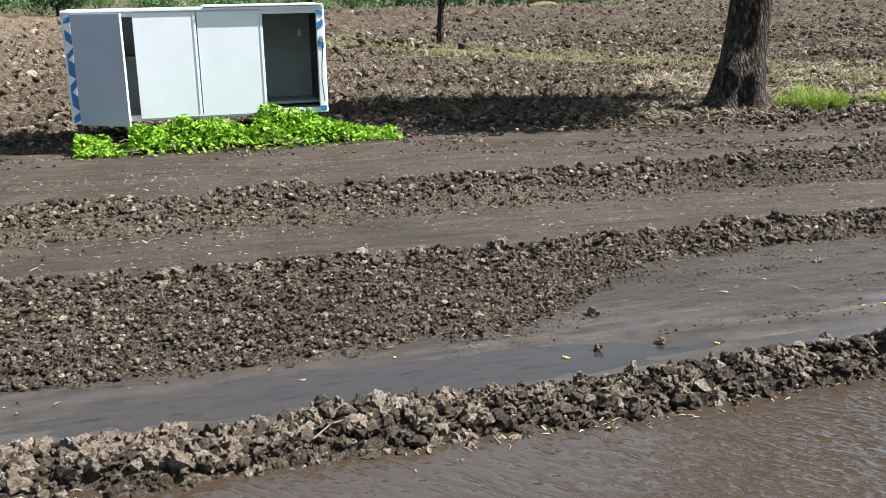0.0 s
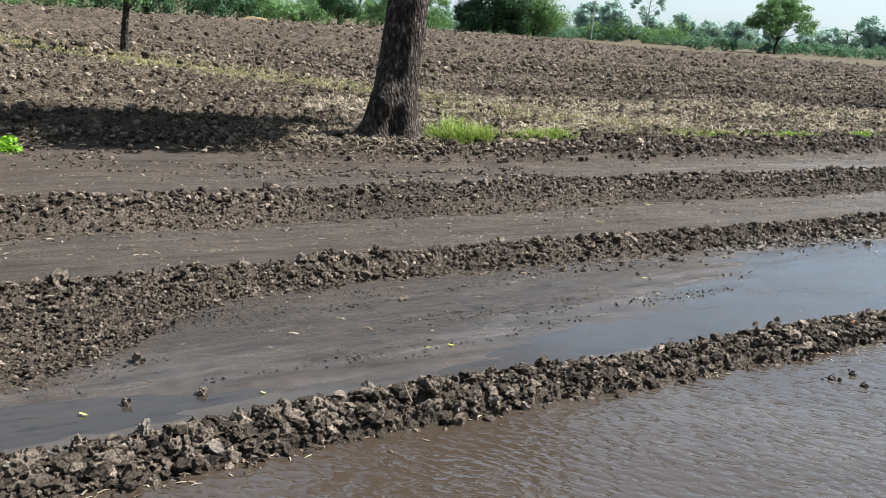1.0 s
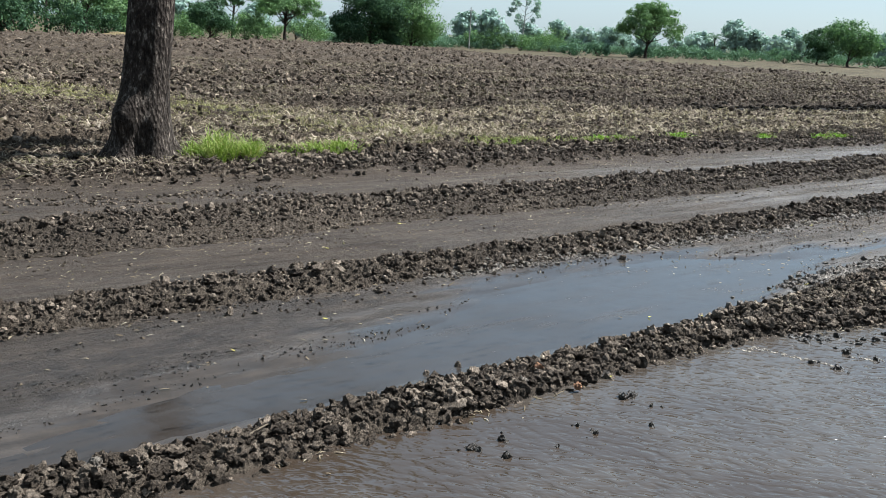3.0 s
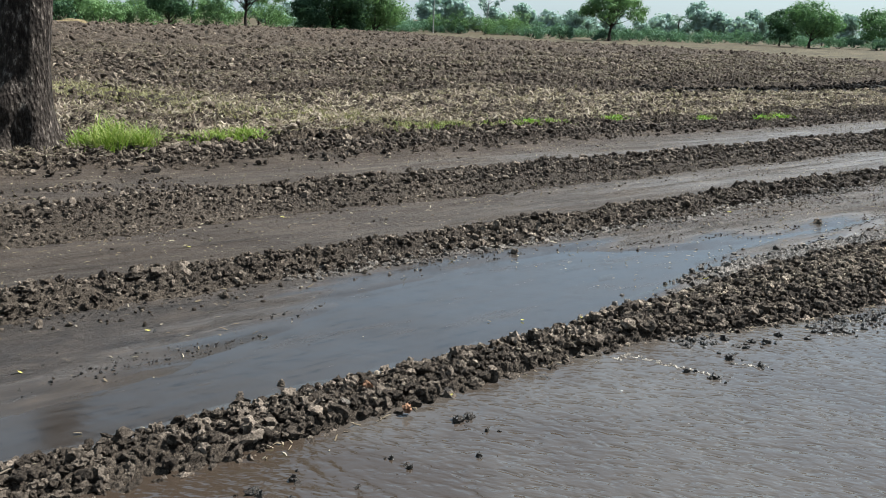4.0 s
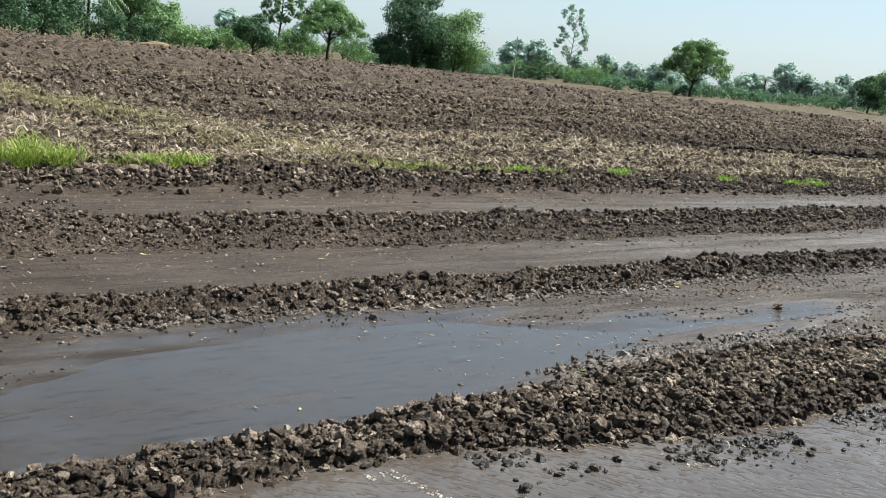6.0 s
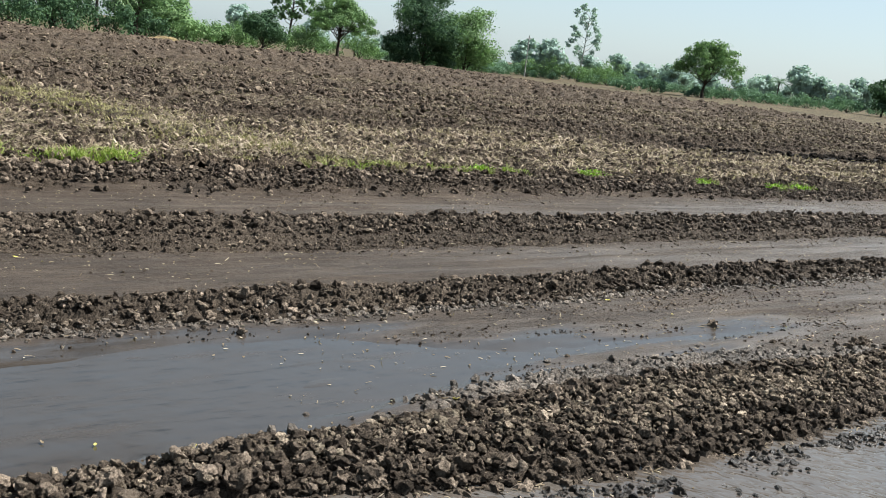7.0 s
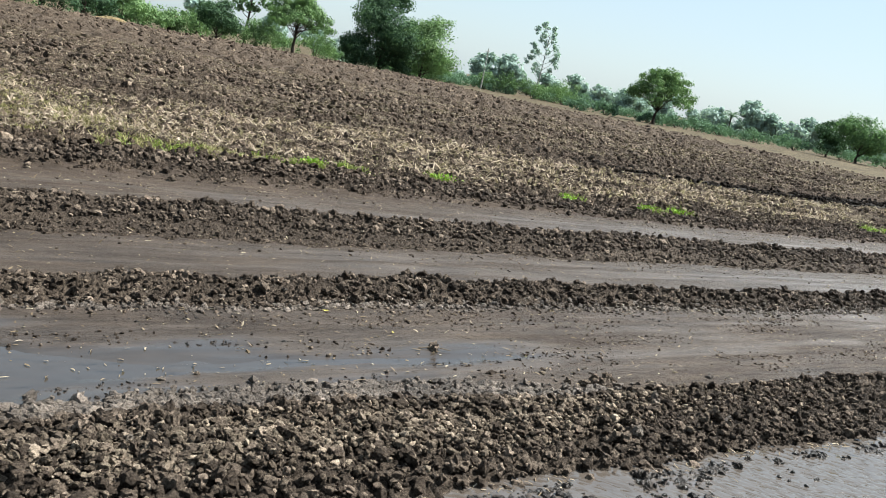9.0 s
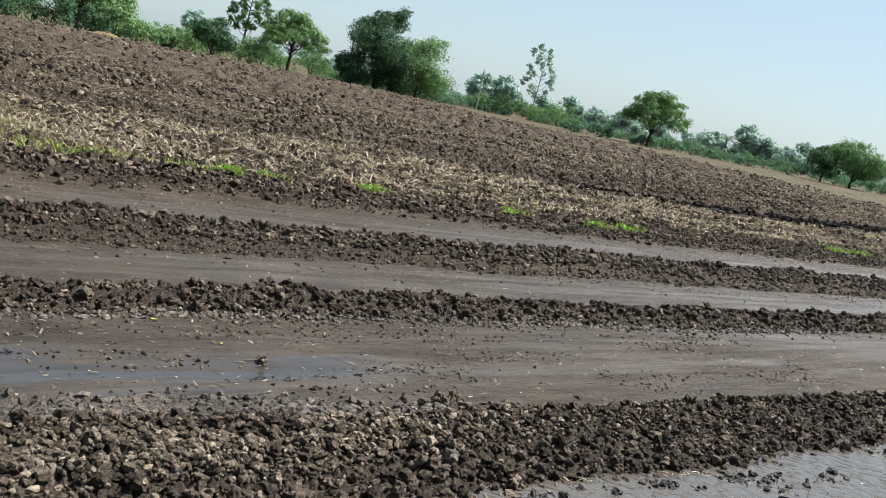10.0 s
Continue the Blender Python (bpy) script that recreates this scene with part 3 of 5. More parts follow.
along = np.unique(graded((-3.0, 12.0), 0.026, 1.004, -3.0, 40.0))
v = np.linspace(-0.05, 1.25, 50)[:, None]
y = bank_d(along)[None] + v
x = np.broadcast_to(along[None], y.shape)
tagged(new("bank_crust", crust("bank_crust", x, y, 0.06, 0.05, M_BANK, smooth(v + 0.18 * fbm(x * 5, y * 5, 3, 268), 0.12, 0.5), 261)),
       "dark crumbled soil along the edge of the ploughed field", "soil", kind="structure")
for k, (y0, y1, x0, x1, step, lump, tall) in enumerate(((9.25, 12.6, -3.5, 27.0, 0.031, 0.135, 0.135), (12.5, 21.0, -4.0, 40.0, 0.072, 0.22, 0.20),
                                                       (20.8, 46.0, -6.0, 72.0, 0.20, 0.5, 0.42), (45.5, 121.0, -20.0, 122.0, 0.55, 1.2, 0.75),
                                                       (9.4, 12.7, 26.3, 62.0, 0.09, 0.25, 0.16), (12.4, 21.2, 39.2, 84.0, 0.14, 0.36, 0.24), (20.6, 46.2, 71.0, 118.0, 0.30, 0.7, 0.44))):
    x, y = np.meshgrid(np.arange(x0, x1, step), np.arange(y0, y1, step))
    inside = np.minimum.reduce([smooth(y - bank_d(x), 0.55, 0.9), smooth(turf_distance(x, y), 0.3, 0.7), 1 - smooth(y - field_end(x, y), -2.0, 0.0)])
    yf = furrow_line(x)
    inside = inside * (1 - np.exp(-((y - yf - 1.0) / 0.95) ** 4) * smooth(x, 23.5, 28) * (1 - smooth(x, 55, 66)))
    inside = inside * (smooth(y, y0, y0 + 1.6 * lump) if k else 1.0) * (smooth(x, x0, x0 + 1.2) if k > 3 else 1.0)
    tagged(new("field_crust", crust("field_crust", x, y, lump, tall, M_FIELD_CRUST, inside, 280 + 20 * k)), "rough ploughed dark brown soil with pale dry chips", "soil", kind="structure")


def field_top(x, y):
    """Height of the broken surface of the ploughed field."""
    return height(x, y) + broken(y)


# ---- water ----
wx = graded((-2.5, 16.0), 0.25, 1.2, -60, 300)
wy = np.linspace(-30, 3.0, 60)
ax, ay = np.meshgrid(wx, wy)
wi = np.arange(ax.size).reshape(ax.shape)
wq = np.stack([wi[:-1, :-1], wi[:-1, 1:], wi[1:, 1:], wi[1:, :-1]], -1).reshape(-1, 4)
tagged(new("flood_water", raw_mesh("flood_water", np.stack([ax, ay, ax * 0 + FLOOD_Z], -1).reshape(-1, 3), wq, M_FLOOD, True)),
       "brown rippled irrigation water flooding the bed", "water", kind="structure")
wx = np.linspace(-1.3, 11.6, 60)
wy = np.linspace(3.2, 4.62, 8)
ax, ay = np.meshgrid(wx, wy)
wi = np.arange(ax.size).reshape(ax.shape)
wq = np.stack([wi[:-1, :-1], wi[:-1, 1:], wi[1:, 1:], wi[1:, :-1]], -1).reshape(-1, 4)
tagged(new("puddle", raw_mesh("puddle", np.stack([ax, ay, ax * 0 + POND_Z], -1).reshape(-1, 3), wq, M_PUDDLE, True)),
       "shallow still water lying in the mud bed", "water", kind="structure")

# ---- clods ----
rng = np.random.default_rng(7)


def clod_shapes(count, level, rough):
    """Torn lumps of soil: pitted and ridged, with a few broken faces."""
    out = []
    for k in range(count):
        bm = bmesh.new()
        bmesh.ops.create_icosphere(bm, subdivisions=level, radius=1)
        cut = random.Random(900 + 31 * k + level)
        for v in bm.verts:
            p = v.co + Vector((k * 7.1, k * 3.3, 0))
            v.co *= 1 + rough * (0.75 * noise.noise(p * 1.15) + 0.5 * (0.5 - 2 * abs(noise.noise(p * 2.3))) + 0.55 * noise.noise(p * 4.7))
        for _ in range(1):
            n = Vector((cut.gauss(0, 1), cut.gauss(0, 1), cut.gauss(0, 1))).normalized()
            d = cut.uniform(0.55, 0.9)
            for v in bm.verts:
                over = v.co.dot(n) - d
                if over > 0:
                    v.co -= 0.9 * over * n
        out.append((np.array([v.co[:] for v in bm.verts]), np.array([[v.index for v in f.verts] for f in bm.faces])))
        bm.free()
    return out


SHAPES = clod_shapes(14, 3, 0.90)
SMALL = clod_shapes(24, 2, 0.95)
TINY = clod_shapes(24, 1, 0.70)


def turns(n):
    q = rng.normal(size=(n, 4))
    q /= np.linalg.norm(q, axis=1)[:, None]
    w, x, y, z = q.T
    return np.stack([1 - 2 * (y * y + z * z), 2 * (x * y - z * w), 2 * (x * z + y * w),
                     2 * (x * y + z * w), 1 - 2 * (x * x + z * z), 2 * (y * z - x * w),
                     2 * (x * z - y * w), 2 * (y * z + x * w), 1 - 2 * (x * x + y * y)], -1).reshape(n, 3, 3)


def strew(name, shapes, x, y, z, r, mat):
    """Many lumps in one mesh."""
    pick, verts, faces, base = rng.integers(len(shapes), size=len(x)), [], [], 0
    for k, (v, f) in enumerate(shapes):
        s = np.nonzero(pick == k)[0]
        if not len(s):
            continue
        m = turns(len(s))
        stretch = rng.uniform(0.65, 1.4, (len(s), 1, 3))
        p = np.einsum("nij,nkj->nki", m, v[None] * stretch) * r[s][:, None, None]
        p[:, :, 2] *= 0.85
        p += np.stack([x[s], y[s], z[s]], -1)[:, None]
        verts.append(p.reshape(-1, 3))
        faces.append((f[None] + base + len(v) * np.arange(len(s))[:, None, None]).reshape(-1, 3))
        base += len(v) * len(s)
    return raw_mesh(name, np.concatenate(verts), np.concatenate(faces), mat)


def radii(n, small, large):
    return small + (large - small) * rng.random(n) ** 2.1


def bund_clods(owner, shape, n, x0, x1, small, large, over, level, name="clods", above=-1.0, lift=(0.0, 0.7), fine=0.55):
    """Lumps packed over a bund from its foot to its back, thinner with distance; those on the loose foot are finer."""
    x = x0 + (x1 - x0) * rng.random(4 * n) ** 1.3
    foot, crest, back, _ = shape(x, x * 0)
    keep = rng.random(4 * n) < (back - foot) / np.max(back - foot)
    x, foot, crest, back = (q[keep][:n] for q in (x, foot, crest, back))
    n = len(x)
    y = foot - over + rng.random(n) * (back - foot + 1.4 * over)
    keep = y > foot + above * (crest - foot)
    x, y, crest = x[keep], y[keep], crest[keep]
    n = len(x)
    r = radii(n, small, large) * (1 + 0.03 * np.maximum(x - 6, 0) if owner is not bund_1 else 1.0) * np.where(y < crest - 0.26, fine, 1.0)
    z = height(x, y) + 0.014 + r * rng.uniform(*lift, n)
    ob = new(name, strew(name, level, x, y, z, r, M_CLOD))
    ob.parent = owner
    return tagged(ob, kind="stuff")


bund_clods(bund_1, bund_a, 4000, -1.3, 9.0, 0.009, 0.027, 0.015, SMALL, fine=1.0)
bund_clods(bund_1, bund_a, 4600, 7.0, 16.5, 0.009, 0.027, 0.02, SMALL, fine=1.0)
bund_clods(bund_1, bund_a, 10000, -1.3, 17.0, 0.004, 0.013, 0.05, TINY, "crumbs", fine=1.0)
bund_clods(bund_2, bund_b, 4600, -1.8, 22.0, 0.010, 0.027, 0.0, SMALL)
bund_clods(bund_2, bund_b, 9000, -1.8, 22.0, 0.006, 0.018, 0.04, TINY, "crumbs", fine=0.8)
bund_clods(bund_2, bund_b, 8000, -1.8, 3.2, 0.004, 0.013, 0.06, TINY, "slump_crumbs", fine=1.0)
bund_clods(bund_3, bund_c, 9000, -2.2, 30.0, 0.013, 0.031, 0.0, TINY, "clods", 0.40, (0.0, 0.7), 0.85)
bund_clods(bund_3, bund_c, 9500, -2.2, 30.0, 0.006, 0.018, 0.03, TINY, "crumbs", fine=1.0)


n = 900
x = np.where(rng.random(n) < 0.9, rng.normal(8.5, 0.75, n), rng.normal(0.6, 0.7, n))
foot, crest, back, _ = bund_a(x, x)
y = crest + rng.normal(0.03, 0.085, n)
r = radii(n, 0.006, 0.021)
dry = new("dry_clods", strew("dry_clods", SMALL, x, y, height(x, y) + 0.018 + r * rng.uniform(0.0, 0.7, n), r, M_TAN_CLOD))
dry.parent = bund_1
tagged(dry, "drier tan clods on the crest", kind="stuff")


def loose_clods(name, label, x, y, small, large, mat, shapes=SMALL, sink=0.3, lift=0.0):
    r = radii(len(x), small, large)
    z = np.where((y > 3.2) & (y < 4.7), np.maximum(height(x, y), POND_Z), height(x, y)) + lift
    return tagged(new(name, strew(name, shapes, x, y, z + r * sink, r, mat)), label, "soil clods", kind="stuff")


n = 11000
x = -3 + 36 * rng.random(n) ** 1.35
y = bank_d(x) + np.where(rng.random(n) < 0.8, rng.normal(0.70, 0.15, n), rng.uniform(0.1, 1.0, n))
loose_clods("bank_clods", "dark soil clods along the edge of the ploughed field", x, y, 0.011, 0.034, M_CLOD, TINY, 0.3, 0.022)
n = 6000
x = -3 + 10 * rng.random(n) ** 0.9
y = bank_d(x) - 1.3 * rng.random(n) ** 1.6
keep = fbm(x * 1.5, y * 3, 3, 88) > rng.normal(0.05, 0.15, n)
loose_clods("track_crumbs", "brown soil crumbs between the track and the field edge", x[keep], y[keep], 0.006, 0.022, M_CLOD, TINY)
n = 11000
y = 9.1 + 26 * rng.random(n) ** 1.6
x = -4 + (y * 1.4 + 20) * rng.random(n)
in_furrow = np.abs(y - 1.0 - furrow_line(x)) < 1.5
keep = (turf_distance(x, y) > 0.4) & (y > bank_d(x) + 0.7) & ~(in_furrow & (x > 22.5))
x, y = x[keep], y[keep]
r = radii(len(x), 0.012, 0.050) * (1 + 0.055 * (y - 9))
tagged(new("field_clods", strew("field_clods", TINY, x, y, field_top(x, y) + 0.1 * r, r, M_FIELD_CLOD)), "rough ploughed dark brown soil clods", "soil clods", kind="stuff")
n = 2600
x = 30 + 55 * rng.random(n) ** 1.3
y = 10.6 + 15 * rng.random(n)
keep = ~((np.abs(y - 1.0 - furrow_line(x)) < 1.5) & (x < 64))
x, y = x[keep], y[keep]
r = radii(len(x), 0.02, 0.075)
tagged(new("field_clods", strew("field_clods", TINY, x, y, field_top(x, y) + 0.1 * r, r, M_FIELD_CLOD)), "rough ploughed dark brown soil clods", "soil clods", kind="stuff")
n = 6000
y = 26 + 94 * rng.random(n) ** 1.6
x = -8 + (y * 2.0 + 14) * rng.random(n)
keep = y < field_end(x, y) - 0.5
x, y = x[keep], y[keep]
r = radii(len(x), 0.03, 0.12) * (1 + 0.008 * (y - 26))
tagged(new("far_field_clods", strew("far_field_clods", TINY, x, y, field_top(x, y) + 0.1 * r, r, M_FIELD_CLOD)), "ploughed brown soil clods in the far part of the field", "soil clods", kind="stuff")
n = 6000
x = -1.5 + 24 * rng.random(n) ** 1.3
pick = rng.random(n)
y = np.where(pick < 0.45, rng.normal(6.3, 0.22, n), np.where(pick < 0.65, rng.normal(4.6, 0.08, n), np.where(pick < 0.8, rng.normal(8.3, 0.25, n), rng.uniform(3.3, 8.3, n))))
keep = (fbm(x * 0.8, y * 4, 3, 77) > -0.25) & ((y < np.interp(x, PX, PL)) | (y > np.interp(x, PX, PU) + 0.03) | (rng.random(n) < 0.02))
x, y = x[keep], y[keep]
loose_clods("bed_crumbs", "small soil crumbs scattered along the mud beds", x, y, 0.003, 0.014, M_CLOD, TINY)


n = 26000
x = 0.0 + 13 * rng.random(n)
y = 3.35 + 1.3 * rng.random(n)
off = np.maximum(np.interp(x, PX, PL) - y, y - np.interp(x, PX, PU))
keep = (fbm(x * 1.1 + 0.6 * y, y * 7 - x * 0.5, 4, 78) > rng.normal(0.42 + 0.4 * smooth(x, 4.5, 6.5), 0.16, n)) & (off > 0.02 * rng.random(n))
loose_clods("silt_crumbs", "dark wet crumbs lying in streaks on the silt", x[keep], y[keep], 0.002, 0.009, M_WET_CLOD, TINY, 0.1)

# Tan clods kept to the mound's top; part of its sunlit look is colour.
n = 9000
x = rng.normal(9.4, 1.3, n)
foot, crest, back, _ = bund_a(x, x)
y = np.clip(crest + rng.normal(0.05, 0.12, n), foot, back)
r = radii(n, 0.004, 0.018)
mound = new("mound_clods", strew("mound_clods", TINY, x, y, height(x, y) + 0.022 + r * rng.uniform(-0.1, 0.7, n), r, M_MOUND))
mound.parent = bund_1
tagged(mound, kind="stuff")
n = 2600
x = rng.normal(9.5, 0.75, n)
y = bund_a(x, x)[2] + 0.06 + np.abs(rng.normal(0, 0.09, n)) - 0.05
r = radii(n, 0.010, 0.030)
tagged(new("silted_lumps", strew("silted_lumps", TINY, x, y, height(x, y) + 0.25 * r, r, M_SILT_CLOD)), "low lumps smoothed over with grey-brown silt", "soil clods", kind="stuff")
n = 2600
x = 6.0 + 11.0 * rng.random(n)
y = bund_b(x, x)[0] + rng.normal(0.0, 0.05, n)
r = radii(n, 0.008, 0.022)
tagged(new("silted_lumps", strew("silted_lumps", TINY, x, y, height(x, y) + 0.15 * r, r, M_SILT_CLOD)), "low lumps smoothed over with grey-brown silt", "soil clods", kind="stuff")
n = 2600
x = 24.5 + 39 * rng.random(n) ** 1.4
y = furrow_line(x) + 1.0 + rng.normal(0, 0.6, n)
r = radii(n, 0.03, 0.085)
tagged(new("furrow_clods", strew("furrow_clods", TINY, x, y, height(x, y) + 0.2 * r, r, M_DARKEST_CLOD)), "very dark clods in a fresh furrow", "soil clods", kind="stuff")
n = 7000
x = 8.0 + 7.0 * rng.random(n)
y = 3.35 + 1.3 * rng.random(n)
keep = (fbm(x * 1.3, y * 5, 4, 90) > rng.normal(0.15, 0.2, n)) & ((y > np.interp(x, PX, PU)) | (y < np.interp(x, PX, PL)) | (rng.random(n) < 0.02))
loose_clods("bed_bits", "small soil crumbs and bits on the dull silt bed", x[keep], y[keep], 0.002, 0.010, M_CLOD, TINY)
n = 1900
x = 7.0 + 7.0 * rng.random(n)
foot = bund_a(x, x)[0]
y = foot - 0.02 - np.abs(rng.normal(0, 0.11, n))
keep = fbm(x * 3, y * 5, 3, 79) > 0.0
x, y = x[keep], y[keep]
r = radii(len(x), 0.004, 0.020)
tagged(new("shore_clods", strew("shore_clods", TINY, x, y, FLOOD_Z + 0.1 * r, r, M_WET_CLOD)), "wet clods crumbled into the edge of the flood water", "soil clods", kind="stuff")

# ---- straw, grass and litter ----
def blades(name, x, y, z, length, width, mat, upright=0.2, bend=0.3):
    """Narrow bent strips of two quads each, in one mesh."""
    n = len(x)
    a = rng.uniform(0, 2 * math.pi, n)
    tilt = np.clip(rng.normal(upright, 0.25, n), 0.02, 1.5)
    dirs = np.stack([np.cos(a) * np.cos(tilt), np.sin(a) * np.cos(tilt), np.sin(tilt)], -1)
    side = np.stack([-np.sin(a), np.cos(a), rng.uniform(-0.4, 0.4, n)], -1)
    o = np.stack([x, y, z], -1)
    mid = o + dirs * length[:, None] * 0.5 + side * (rng.normal(0, bend, n) * length * 0.3)[:, None] + np.array((0, 0, 1)) * (bend * 0.2 * length)[:, None]
    end = o + dirs * length[:, None] - np.array((0, 0, 1)) * (bend * 0.15 * length * rng.random(n))[:, None]
    s = side * width[:, None] * 0.5
    v = np.stack([o - s, o + s, mid + s, mid - s, end + s * 0.4, end - s * 0.4], 1).reshape(-1, 3)
    b = 6 * np.arange(n)[:, None]
    f = np.concatenate([b + np.array([[0, 1, 2, 3]]), b + np.array([[3, 2, 4, 5]])])
    return raw_mesh(name, v, f, mat)


n = 110000
y = 9.4 + 34 * rng.random(n) ** 1.5
x = -3 + (y * 1.5 + 22) * rng.random(n)
keep = fbm(x * 0.55, y * 0.9, 4, 81) + 0.22 * np.exp(-((y - 12) / 2.6) ** 2) * (x > 7) > rng.normal(0.16, 0.15, n)
keep &= rng.random(n) < 0.30 + 0.70 * smooth(y, 9.8, 11.4)
keep &= ~((np.abs(y - 0.9 - furrow_line(x)) < 1.7) & (x > 21.5))
x, y = x[keep], y[keep]
n = len(x)
tagged(new("field_straw", blades("field_straw", x, y, field_top(x, y) + 0.012 + 0.002 * (y - 9), rng.uniform(0.03, 0.13, n) * (1 + 0.02 * y), rng.uniform(0.004, 0.011, n) * (1 + 0.03 * y), M_STRAW, 0.1)),
       "pale straw stubble strewn over the ploughed field", "straw", kind="stuff")

n = 15000
x, y = rng.normal(9.2, 1.9, n), 9.85 + 5.0 * rng.random(n) ** 1.2
keep = (fbm(x * 1.1, y * 1.5, 4, 86) > rng.normal(0.10, 0.16, n)) & (x > 6.6)
x, y = x[keep], y[keep]
n = len(x)
tagged(new("dry_straw", blades("dry_straw", x, y, field_top(x, y) + 0.01 * rng.random(n), rng.uniform(0.03, 0.11, n), rng.uniform(0.006, 0.014, n), M_STRAW, 0.2, 0.6)),
       "pale dry straw and grass bits on the near part of the field", "straw", kind="stuff")
n = 1500
a, q = rng.uniform(0, 2 * math.pi, n), np.abs(rng.normal(0, 0.5, n)) + 0.36
x, y = 6.0 + 1.5 * q * np.cos(a) - 0.2, 9.45 + 0.55 * q * np.sin(a)
tagged(new("dry_straw", blades("dry_straw", x, y, height(x, y) + 0.045 + 0.015 * rng.random(n), rng.uniform(0.03, 0.12, n), rng.uniform(0.005, 0.012, n), M_STRAW, 0.12, 0.5)),
       "pale straw litter round the foot of the large tree", "straw", kind="stuff")

n = 30000
x = 7.0 + 30 * rng.random(n) ** 1.1
y = 9.75 + 0.02 * (x - 9) + (5.6 + 0.08 * x) * rng.random(n)
near = 0.34 - 0.30 * np.exp(-((x - 18) / 6) ** 2) - 0.22 * np.exp(-((x - 9.5) / 1.8) ** 2 - ((y - 12) / 2) ** 2)
keep = (fbm(x * 0.9 + 0.4 * y, y * 1.7, 4, 83) > rng.normal(near, 0.16, n)) & (rng.random(n) < 0.12 + smooth(y, 9.8, 10.8)) & (y < furrow_line(x) - 0.6)
x, y = x[keep], y[keep]
n = len(x)
tagged(new("stubble", blades("stubble", x, y, field_top(x, y) + 0.02 * rng.random(n), rng.uniform(0.04, 0.17, n), rng.uniform(0.007, 0.026, n) * (1 + 0.012 * x), M_FLAKE, 0.25, 0.9)),
       "curled pale straw stubble turned up by the plough", "straw", kind="stuff")

n = 9500
x = -1.5 + 26 * rng.random(n) ** 1.2
y = rng.choice([6.2, 7.8, 8.3, 4.75, 3.9, 5.7, 8.7], n, p=[0.26, 0.12, 0.16, 0.12, 0.08, 0.16, 0.10]) + rng.normal(0, 0.24, n)
keep = (np.maximum(np.interp(x, PX, PL) - y, y - np.interp(x, PX, PU)) > 0) | (rng.random(n) < 0.12)
x, y = x[keep], y[keep]
n = len(x)
tagged(new("leaf_litter", blades("leaf_litter", x, y, np.maximum(height(x, y), 0) + 0.004, rng.uniform(0.010, 0.060, n) * rng.random(n) ** 0.7, rng.uniform(0.003, 0.011, n), M_LITTER, 0.06, 0.25)),
       "pale dry leaf and straw bits lying on the mud", "litter", kind="stuff")


n = 900
x, y = 7.5 + 9.0 * rng.random(n), 3.3 + 1.35 * rng.random(n)
tagged(new("leaf_litter", blades("leaf_litter", x, y, np.maximum(height(x, y), 0) + 0.004, rng.uniform(0.006, 0.04, n), rng.uniform(0.003, 0.010, n), M_LITTER, 0.06, 0.25)),
       "pale dry leaf and straw bits on the silt bed", "litter", kind="stuff")

n = 700
x = -0.8 + 16 * rng.random(n)
foot = bund_a(x, x)[0]
y = foot + 0.015 + rng.normal(0, 0.022, n) - np.where(rng.random(n) < 0.2, np.abs(rng.normal(0, 0.1, n)), 0)
keep = fbm(x * 2.2, x * 0 + 4, 3, 82) > -0.1
x, y = x[keep], y[keep]
n = len(x)
tagged(new("shore_litter", blades("shore_litter", x, y, np.maximum(height(x, y), FLOOD_Z) + 0.003, rng.uniform(0.008, 0.045, n), rng.uniform(0.003, 0.008, n), M_LITTER, 0.1)),
       "pale straw and scum washed up along the waterline", "litter", kind="stuff")


def tuft_patch(name, label, cx, cy, rx, ry, n, tall, mat, category="grass"):
    a, q = rng.uniform(0, 2 * math.pi, 16), np.sqrt(rng.random(16))
    which = rng.integers(16, size=n)
    x = cx + rx * (q * np.cos(a))[which] + rng.normal(0, 0.05, n)
    y = cy + ry * (q * np.sin(a))[which] + rng.normal(0, 0.05, n)
    tall = tall * rng.uniform(0.4, 1.25, 16)[which]
    m = blades(name, x, y, field_top(x, y) - 0.03, rng.uniform(0.4, 1.0, n) * tall, rng.uniform(0.005, 0.012, n), mat, 0.85, 0.7)
    return tagged(new(name, m), label, category, kind="stuff")


for cx, cy, rx, ry, n, tall in ((7.0, 9.47, 0.40, 0.28, 1900, 0.31), (8.3, 9.45, 0.30, 0.20, 700, 0.19), (7.65, 9.5, 0.3, 0.2, 200, 0.12), (11.1, 9.5, 0.6, 0.26, 450, 0.12), (11.9, 9.65, 0.5, 0.25, 300, 0.11),
                                (12.6, 9.5, 0.4, 0.2, 420, 0.13), (13.4, 9.45, 0.25, 0.14, 240, 0.12), (14.85, 9.65, 0.2, 0.12, 130, 0.14),
                                (17.1, 9.5, 0.16, 0.12, 130, 0.16), (18.6, 9.3, 0.2, 0.14, 180, 0.17), (19.3, 9.4, 0.3, 0.16, 180, 0.15),
                                (25.4, 9.6, 0.25, 0.2, 200, 0.2), (26.3, 9.5, 0.6, 0.2, 260, 0.14), (30.0, 10.4, 0.5, 0.3, 220, 0.16)):
    tuft_patch("grass_tuft", "low bright green grass tuft at the field edge", cx, cy, rx, ry, n, tall, M_GRASS)
